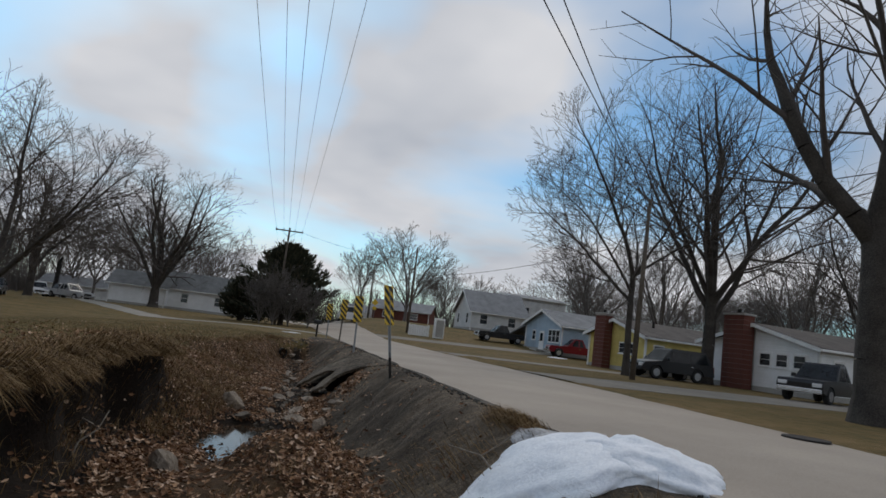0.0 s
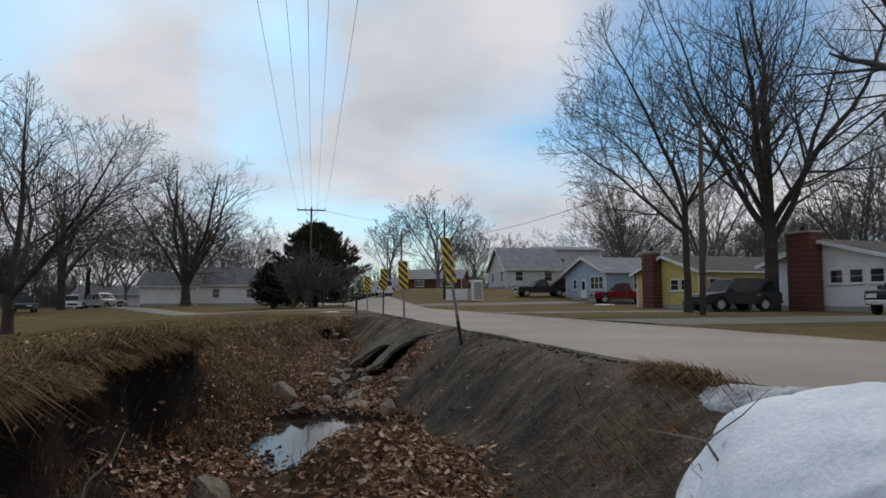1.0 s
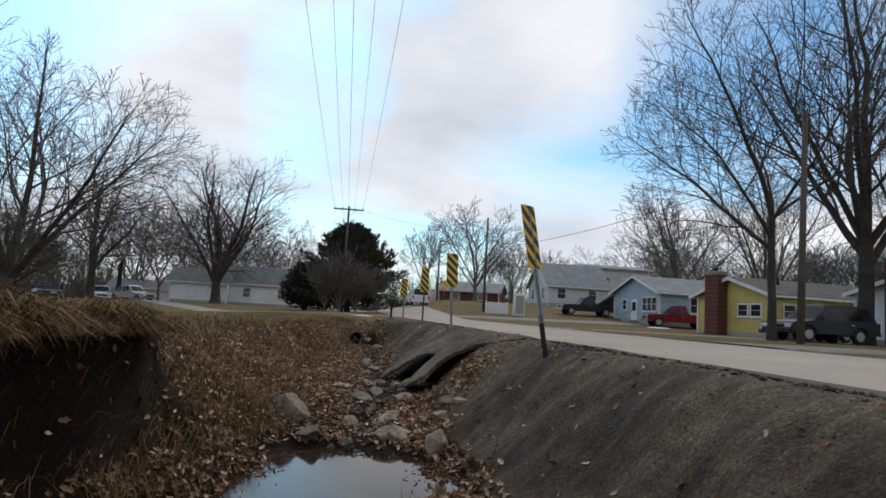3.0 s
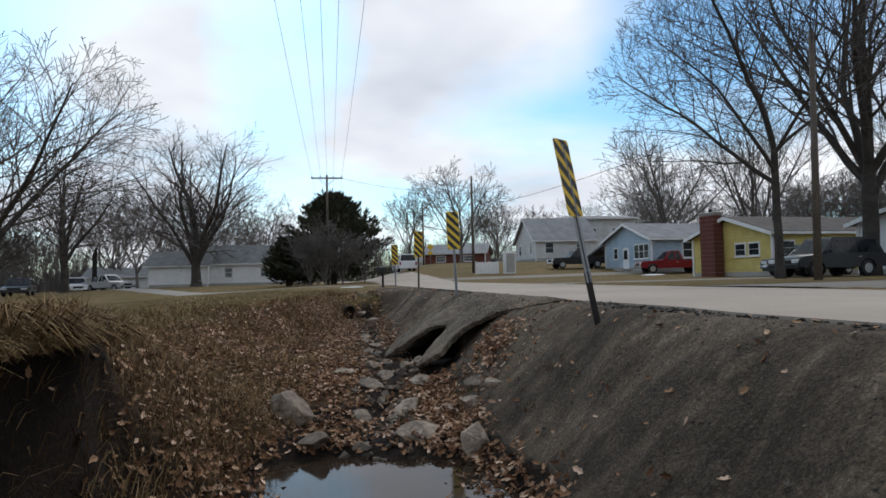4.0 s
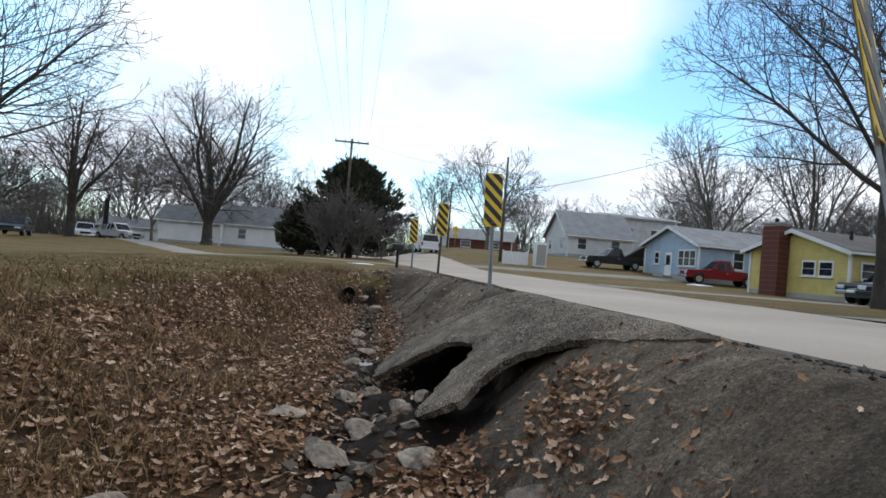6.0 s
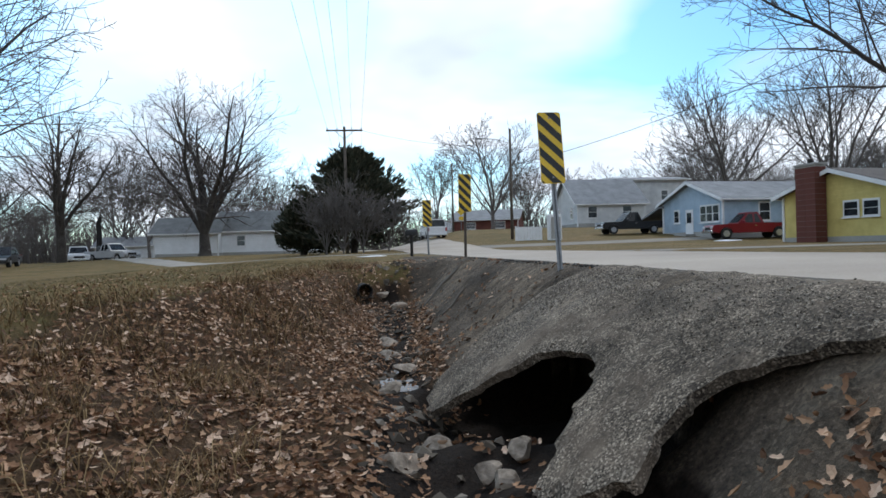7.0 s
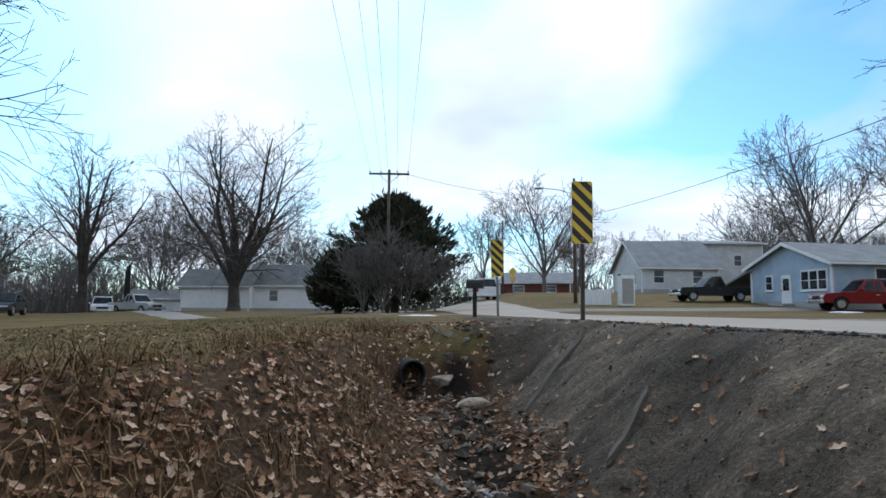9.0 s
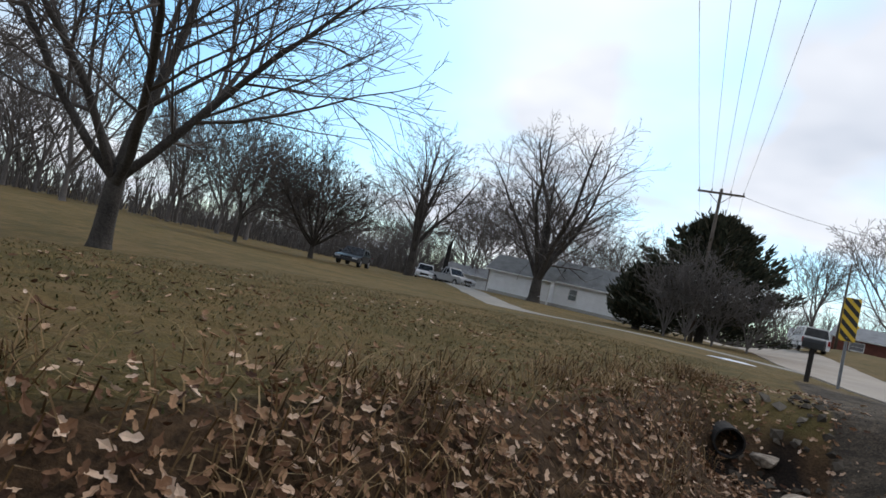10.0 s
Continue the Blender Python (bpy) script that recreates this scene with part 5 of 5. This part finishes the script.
def strewn(name, mat, shapes, x, y, z, size, rng_np, tilt, label, category):
    """Joins many small turned copies of a few shapes into one mesh."""
    n = len(x)
    nor = slope_normal(x, y) + rng_np.normal(0, tilt, (n, 3))
    nor /= np.linalg.norm(nor, axis=1, keepdims=True)
    a = rng_np.uniform(0, 2 * np.pi, n)
    t = np.stack([np.cos(a), np.sin(a), np.zeros(n)], -1)
    t -= nor * (t * nor).sum(1, keepdims=True)
    t /= np.linalg.norm(t, axis=1, keepdims=True)
    b = np.cross(nor, t)
    verts, faces, base = [], [], 0
    pick = rng_np.integers(0, len(shapes), n)
    for k, (sv, sf) in enumerate(shapes):
        m = np.nonzero(pick == k)[0]
        if not len(m):
            continue
        sv = np.array(sv, float)
        p = sv[None, :, 0, None] * t[m, None] + sv[None, :, 1, None] * b[m, None] + sv[None, :, 2, None] * nor[m, None]
        p = p * size[m, None, None] + np.stack([x[m], y[m], z[m]], -1)[:, None]
        verts.append(p.reshape(-1, 3))
        off = base + np.arange(len(m)) * len(sv)
        for f in sf:
            faces += (off[:, None] + np.array(f)).tolist()
        base += len(m) * len(sv)
    return tagged(part(name, raw(name, np.concatenate(verts), faces), mat), label, category, kind="stuff")


def leaf_shape(seed, lobes):
    """A curled lobed leaf: a bent midrib with a wavy rim on both sides."""
    r = random.Random(seed)
    curl, fold = r.uniform(0.1, 0.7), r.uniform(0.05, 0.25)
    n = lobes
    v, f = [], []
    for k in range(n + 1):
        t = k / n
        x = (t - 0.5) * 1.15
        z = curl * (t - 0.4) ** 2
        wide = 0.36 * math.sin(math.pi * min(0.97, 0.06 + t * 0.95)) * (1.0 if k % 2 else 0.5) * r.uniform(0.8, 1.2)
        v += [(x, -wide, z + fold * wide * 2 + r.uniform(-0.02, 0.04)), (x, 0.0, z), (x, wide, z + fold * wide * 2 + r.uniform(-0.02, 0.04))]
    for k in range(n):
        a = 3 * k
        f += [(a, a + 3, a + 4, a + 1), (a + 1, a + 4, a + 5, a + 2)]
    return v, f


rn = np.random.default_rng(5)


def bank_weight(x, y):
    frx, flx, tlx = along(FOOT_R, y), along(FOOT_L, y), top_left(y)
    sc = 1 - smooth((y - 11.4) / 1.2)
    w = smooth((frx + 0.35 - x) / 0.5) * (0.3 + 0.7 * smooth((x - tlx + 1.2) / 1.6))
    w = w * (1 - 0.92 * sc * (x < flx - 0.15) * (x > tlx - 0.05))
    w = w * (0.25 + 0.75 * smooth((np.abs(x - along(STREAM, y)) - 0.12) / 0.35))
    w = np.where((y > 16.6) & (y < 20) & (x > 0.1), w * 0.15, w)
    reach_ = np.where(y > 19.5, np.maximum(tlx - 0.7, -3.8), -3.8)
    thin = smooth((x - reach_ + 0.8 * smooth((15 - y) / 2)) / 1.2) + 0.05
    w = w * (1 - 0.6 * smooth((14.5 - y) / 1.5) * smooth((-0.9 - x) / 0.5))
    clump = np.array([noise.noise((a * 0.9, b * 0.9, 4)) for a, b in zip(x, y)])
    thin = thin * (0.45 + 0.55 * smooth((clump + 0.25) * 2.2))
    return w * thin * smooth((y + 2) / 3) * (1 - 0.75 * smooth((y - 24) / 8))


shapes = [leaf_shape(k, 5) for k in range(6)] + [leaf_shape(20 + k, 4) for k in range(3)]
lx, ly = scatter(rn, 185000, -6.5, 2.4, -1.0, 31, bank_weight)
lz = surface(lx, ly) + 0.015 + rn.random(len(lx)) * 0.045
keep = lz > -1.4
lx, ly, lz = lx[keep], ly[keep], lz[keep]
strewn("leaf_litter", LEAF, shapes, lx, ly, lz, rn.uniform(0.04, 0.088, len(lx)) * np.where(ly > 19, 0.82, 1.0), rn, 0.38, "curled brown oak leaves carpeting the bank", "leaves")


def stray_weight(x, y):
    right = smooth((x - along(FOOT_R, y)) / 0.2) * (1 - smooth((x - road_edge(y) + 0.4) / 0.6))
    clump = np.array([noise.noise((a * 0.8, b * 0.8, 7)) for a, b in zip(x, y)])
    return np.where(x > along(FOOT_R, y), right * (0.4 + 0.9 * smooth(clump * 2) + 1.5 * np.exp(-((x - 1.9) / 0.5) ** 2 - ((y - 15.6) / 1.0) ** 2)), 0.35 * smooth((x + 14) / 6) * smooth((clump + 0.35) * 2)) * ~((x > 0) & (y > 16) & (y < 21))


sx, sy = scatter(rn, 17000, -14, 4, -1, 31, stray_weight)
strewn("stray_leaves", LEAF, shapes, sx, sy, surface(sx, sy) + 0.012, rn.uniform(0.04, 0.09, len(sx)), rn, 0.3, "scattered dry leaves on lawn and slope", "leaves")


def stone_shape(seed):
    r = random.Random(seed)
    v = [(r.uniform(0.35, 0.6) * a, r.uniform(0.3, 0.55) * b, r.uniform(0.2, 0.42) * c) for a, b, c in ((1, 0, 0), (-1, 0, 0), (0, 1, 0), (0, -1, 0), (0, 0, 1), (0, 0, -1))]
    v = [(a + r.uniform(-0.1, 0.1), b + r.uniform(-0.1, 0.1), c) for a, b, c in v]
    return v, [(0, 2, 4), (2, 1, 4), (1, 3, 4), (3, 0, 4), (2, 0, 5), (1, 2, 5), (3, 1, 5), (0, 3, 5)]


stones = [stone_shape(k) for k in range(6)]
hx, hy = rn.normal(1.7, 0.22, 520), rn.normal(15.7, 0.5, 520)
kx = along(FOOT_R, np.linspace(11.5, 16.5, 1500)) + rn.normal(0.02, 0.16, 1500)
hx, hy = np.concatenate([hx, kx]), np.concatenate([hy, np.linspace(11.5, 16.5, 1500)])
kx, ky = scatter(rn, 5200, -3.4, 1.0, 7.5, 13.2, lambda x, y: smooth((x - along(STREAM, y) + 1.9) / 0.7) * (1 - smooth((x - along(STREAM, y) + 0.5) / 0.5)))
strewn("slumped_leaves", LEAF, shapes, kx, ky, surface(kx, ky) + 0.02 + 0.05 * rn.random(len(kx)), rn.uniform(0.045, 0.1, len(kx)), rn, 0.5, "brown leaves heaped at the foot of the cut bank", "leaves")
strewn("drifted_leaves", LEAF, shapes, hx, hy, surface(hx, hy) + 0.02 + 0.06 * rn.random(len(hx)), rn.uniform(0.04, 0.09, len(hx)), rn, 0.5, "reddish leaves drifted at the foot of the slope", "leaves")
gx_, gy_ = scatter(rn, 46000, -0.5, 4.6, -1, 31, lambda x, y: smooth((x - along(FOOT_R, y) + 0.2) / 0.4) * (1 - smooth((x - road_edge(y) + 0.1) / 0.25)) * ~((y > 15.8) & (y < 21)))
gz = surface(gx_, gy_)
strewn("loose_gravel", SOILGRIT, stones, gx_, gy_, gz, rn.uniform(0.006, 0.022, len(gx_)) * (1 + 1.2 * (rn.random(len(gx_)) > 0.97)), rn, 0.4, "loose grit and small stones on the bare slope", "gravel")
ax_, ay_ = scatter(rn, 22000, 0.3, 4.0, 15.2, 20.9, lambda x, y: np.maximum(smooth((x - 1.4) / 0.3), smooth((y - 19.6) / 0.3) * (x > 0.3)) * (y > np.interp(x, (1.0, 1.5, 1.9, 2.2, 2.6, 3.3), (17.0, 17.15, 16.95, 16.45, 16.0, 15.7))) * (1 - smooth((x - road_edge(y) + 0.7) / 0.35)))
hz = np.array([float(apron_top(a, b)) for a, b in zip(ax_, ay_)]) + 0.035
strewn("apron_chips", PEBBLE, stones, ax_, ay_, hz, rn.uniform(0.006, 0.019, len(ax_)), rn, 0.4, "loose chippings on the broken apron", "gravel")
bx_, by_ = scatter(rn, 1500, -1.5, 1.7, 13.2, 30, lambda x, y: 1 - smooth((np.abs(x - along(STREAM, y)) - 0.2) / 0.5))
strewn("bed_stones", BEDSTONE, stones, bx_, by_, surface(bx_, by_) + 0.02, rn.uniform(0.04, 0.19, len(bx_)), rn, 0.3, "broken stones strewn along the ditch bed", "stones")


ey_ = rn.uniform(-3, 31, 2600)
ex_ = road_edge(ey_) - 0.06 + rn.normal(0, 0.13, 2600) + 0.12 * np.sin(ey_ * 2.3) * np.sin(ey_ * 0.7)
strewn("road_crumbs", SOILGRIT, stones, ex_, ey_, surface(ex_, ey_) + 0.01, rn.uniform(0.02, 0.075, 2600), rn, 0.3, "dark crumbs of broken asphalt along the road edge", "rubble")


def washed_ledge(x0, y0, x1, y1, width):
    """A pale eroded crust lying down the slope."""
    bm = bmesh.new()
    rows = []
    for k in range(15):
        t = k / 14
        row = []
        for j in range(6):
            o = (j / 5 - 0.5) * width * (1 + 0.35 * noise.noise((t * 4, j, x0)))
            x, y = x0 + (x1 - x0) * t + o * 0.35, y0 + (y1 - y0) * t + o
            z = float(surface(np.array([x]), np.array([y]))[0]) + 0.045 - 0.05 * (j in (0, 5)) - 0.05 * (k in (0, 14)) + 0.03 * noise.noise((x * 6, y * 6, 2))
            row.append(bm.verts.new((x, y, z)))
        rows.append(row)
    for a, b in zip(rows, rows[1:]):
        for j in range(5):
            bm.faces.new((a[j], a[j + 1], b[j + 1], b[j]))
    bmesh.ops.recalc_face_normals(bm, faces=bm.faces)
    ob = part("washed_ledge", bm, PEBBLE)
    sol = ob.modifiers.new("thickness", "SOLIDIFY")
    sol.thickness = 0.06
    return tagged(ob, "pale washed-out crust of gravel on the slope", "gravel crust", "crusts on the slope")


washed_ledge(0.8, 28.0, -0.1, 26.85, 0.34)
washed_ledge(0.72, 24.9, 0.25, 24.3, 0.2)


# ---- grass ----
def blades(name, mat, x, y, z, length, lean, droop, rng_np, width, label):
    n = len(x)
    a = rng_np.uniform(0, 2 * np.pi, n)
    out_ = np.stack([np.cos(a), np.sin(a), np.zeros(n)], -1) * lean[:, None] if np.ndim(lean) == 1 else lean
    side = np.stack([-np.sin(a), np.cos(a), np.zeros(n)], -1) * width
    p0 = np.stack([x, y, z], -1)
    up_ = np.zeros((n, 3))
    up_[:, 2] = 1
    p1 = p0 + (up_ * (1 - 0.4 * droop)[:, None] + out_) * (length * 0.5)[:, None]
    p2 = p1 + (up_ * (0.7 - 1.8 * droop)[:, None] + out_ * 1.5) * (length * 0.5)[:, None]
    verts = np.stack([p0 - side, p0 + side, p1 - side * 0.8, p1 + side * 0.8, p2], 1).reshape(-1, 3)
    off = np.arange(n)[:, None] * 5
    faces = np.concatenate([off + [0, 1, 3], off + [0, 3, 2], off + [2, 3, 4]]).tolist()
    return tagged(part(name, raw(name, verts, faces), mat), label, "grass", kind="stuff")


def lawn_weight(x, y):
    tlx = top_left(y)
    return smooth((np.maximum(tlx, -3.2) - x + 0.5) / 0.9) * (0.3 + 0.7 * smooth((x + 12) / 8))


tx, ty = scatter(rn, 170000, -13, 0, -2, 34, lawn_weight)
n_ = len(tx)
blades("lawn_grass", TURF, tx, ty, surface(tx, ty) - 0.01, rn.uniform(0.025, 0.075, n_), rn.uniform(0.5, 1.6, n_), rn.uniform(0.05, 0.4, n_), rn, 0.005, "short faded winter grass")


def straw_weight(x, y):
    tlx, flx = top_left(y), along(FOOT_L, y)
    clump = np.array([noise.noise((a * 1.3, b * 1.3, 2)) for a, b in zip(x, y)])
    lip = np.exp(-((x - tlx + 0.15) / 0.4) ** 2) * (y < 12)
    bank = 0.8 * smooth((flx - x) / 0.4) * (1 - smooth((tlx - x) / 1.2)) * (y > 10) * np.maximum((0.12 + 0.45 * smooth((17.5 - y) / 2)) + 0.85 * smooth((clump + 0.1) * 2.5), 1.2 * smooth((15.5 - y) / 1.5))
    bed = 0.12 * (np.abs(x - 1.0) < 0.9) * (y < 10) * smooth(clump * 3)
    toe = 0.35 * (x > along(FOOT_R, y) + 0.3) * (y < 3.5) * (x < road_edge(y) - 0.3)
    return np.maximum(np.maximum(lip, bank), np.maximum(bed, toe))


tx, ty = scatter(rn, 240000, -6, 4.0, -2, 31, straw_weight)
n_ = len(tx)
blades("dry_straw", STRAW, tx, ty, surface(tx, ty) - 0.02, rn.uniform(0.15, 0.42, n_), rn.uniform(0.3, 0.9, n_), rn.uniform(0.1, 0.55, n_), rn, 0.004, "long dry straw along the bank")


tx = np.concatenate([rn.normal(3.85, 0.14, 1500), rn.normal(2.9, 0.4, 350)])
ty = np.concatenate([rn.normal(6.9, 0.3, 1500), rn.normal(6.2, 0.5, 350)])
n_ = len(tx)
blades("verge_tussock", STRAW, tx, ty, surface(tx, ty) - 0.02, rn.uniform(0.12, 0.4, n_), np.stack([-0.5 - 0.5 * rn.random(n_), rn.normal(0, 0.5, n_), np.zeros(n_)], -1), rn.uniform(0.2, 0.8, n_), rn, 0.004, "matted dead grass hanging from the verge by the snow")


def hanging_turf():
    """Ragged sod that overhangs the washed-out bank, with straw hanging from it."""
    bm = bmesh.new()
    rows = []
    for y in np.arange(-1.5, 12.0, 0.06):
        tlx = float(top_left(y))
        reach = 0.36 + 0.26 * noise.noise((y * 1.3, 1, 0)) + 0.18 * noise.noise((y * 4.5, 2, 0))
        zt = float(surface(np.array([tlx - 0.25]), np.array([y]))[0])
        prof = [(-0.5, -0.04), (-0.15, 0.03), (reach * 0.5, 0.02), (reach * 0.9, -0.01), (reach, -0.04), (reach * 0.7, -0.07), (reach * 0.3, -0.08), (-0.2, -0.2)]
        rows.append([bm.verts.new((tlx + a, y + 0.03 * noise.noise((y * 9, k, 0)), zt + b + 0.035 * noise.noise((y * 4, k * 3.0, 5)))) for k, (a, b) in enumerate(prof)])
    for r0, r1 in zip(rows, rows[1:]):
        for k in range(7):
            f = bm.faces.new((r0[k], r0[k + 1], r1[k + 1], r1[k]))
            f.smooth = True
    bmesh.ops.recalc_face_normals(bm, faces=bm.faces)
    tagged(part("overhanging_turf", bm, SOD), "ragged overhanging sod of dry grass above bare earth", "turf", kind="structure")
    n = 30000
    y = rn.uniform(-1.5, 11.9, n)
    reach = np.array([0.36 + 0.26 * noise.noise((b * 1.3, 1, 0)) + 0.18 * noise.noise((b * 4.5, 2, 0)) for b in y])
    f = rn.random(n) ** 0.5
    x = top_left(y) - 0.3 + (reach + 0.32) * f
    z = surface(top_left(y) - 0.25, y) + 0.02 - 0.1 * f ** 4
    lean = np.stack([0.55 + 0.4 * rn.random(n) * f, rn.normal(0, 0.35, n), np.zeros(n)], -1)
    blades("hanging_straw", STRAW, x, y, z, rn.uniform(0.1, 0.34, n) * (0.45 + 1.7 * smooth(np.array([noise.noise((b * 3.1, 0, 7)) for b in y]) * 2)), lean, 0.3 + 0.75 * f * rn.random(n) ** 0.6, rn, 0.005, "dry straw hanging over the bank edge")


SOD = rough_mat("sod", (0.035, 0.026, 0.014), (0.15, 0.11, 0.055), 3, 40, 0.95, bumps=0.9, dist=0.03)
hanging_turf()


# ---- dead sticks in the ditch ----
def stick(pts, r, label="bare grey fallen branch"):
    s = thing("dead_branch", Matrix(), label, "branch")
    part("stem", tube(pts, [r * (1 - 0.7 * k / (len(pts) - 1)) for k in range(len(pts))], 6), TWIG2, s)
    rr = random.Random(int(pts[0][1] * 100))
    for k in range(1, len(pts) - 1):
        p = Vector(pts[k])
        q = p + Vector((rr.uniform(-0.3, 0.3), rr.uniform(-0.2, 0.2), rr.uniform(0.1, 0.35)))
        part("side_twig", tube([p, p.lerp(q, 0.5) + Vector((0.03, 0, 0)), q], [r * 0.5, r * 0.35, r * 0.15], 5), TWIG2, s)
    return s


TWIG2 = rough_mat("bleached_wood", (0.15, 0.125, 0.1), (0.32, 0.28, 0.23), 4, 30, 0.9, bumps=0.3)
stick([(-1.2, 6.65, -1.02), (-1.17, 6.8, -0.72), (-1.02, 6.9, -0.58), (-0.97, 7.0, -0.38)], 0.016)
stick([(-1.42, 6.5, -0.98), (-1.4, 6.65, -0.5), (-1.5, 6.75, -0.2)], 0.01)
stick([(3.2, 5.2, -0.3), (3.0, 5.0, -0.1), (2.7, 5.1, -0.05)], 0.012, "bare twig at the edge of the snow")

cover_ = thing("manhole_cover", pose(9.0, 8.6, 0.03, 0, 0, 0), "dark round iron manhole cover in the road", "manhole cover")
part("lid", tube([(0, 0, 0), (0, 0, 0.03)], [0.36, 0.35], 24), TARRED, cover_)
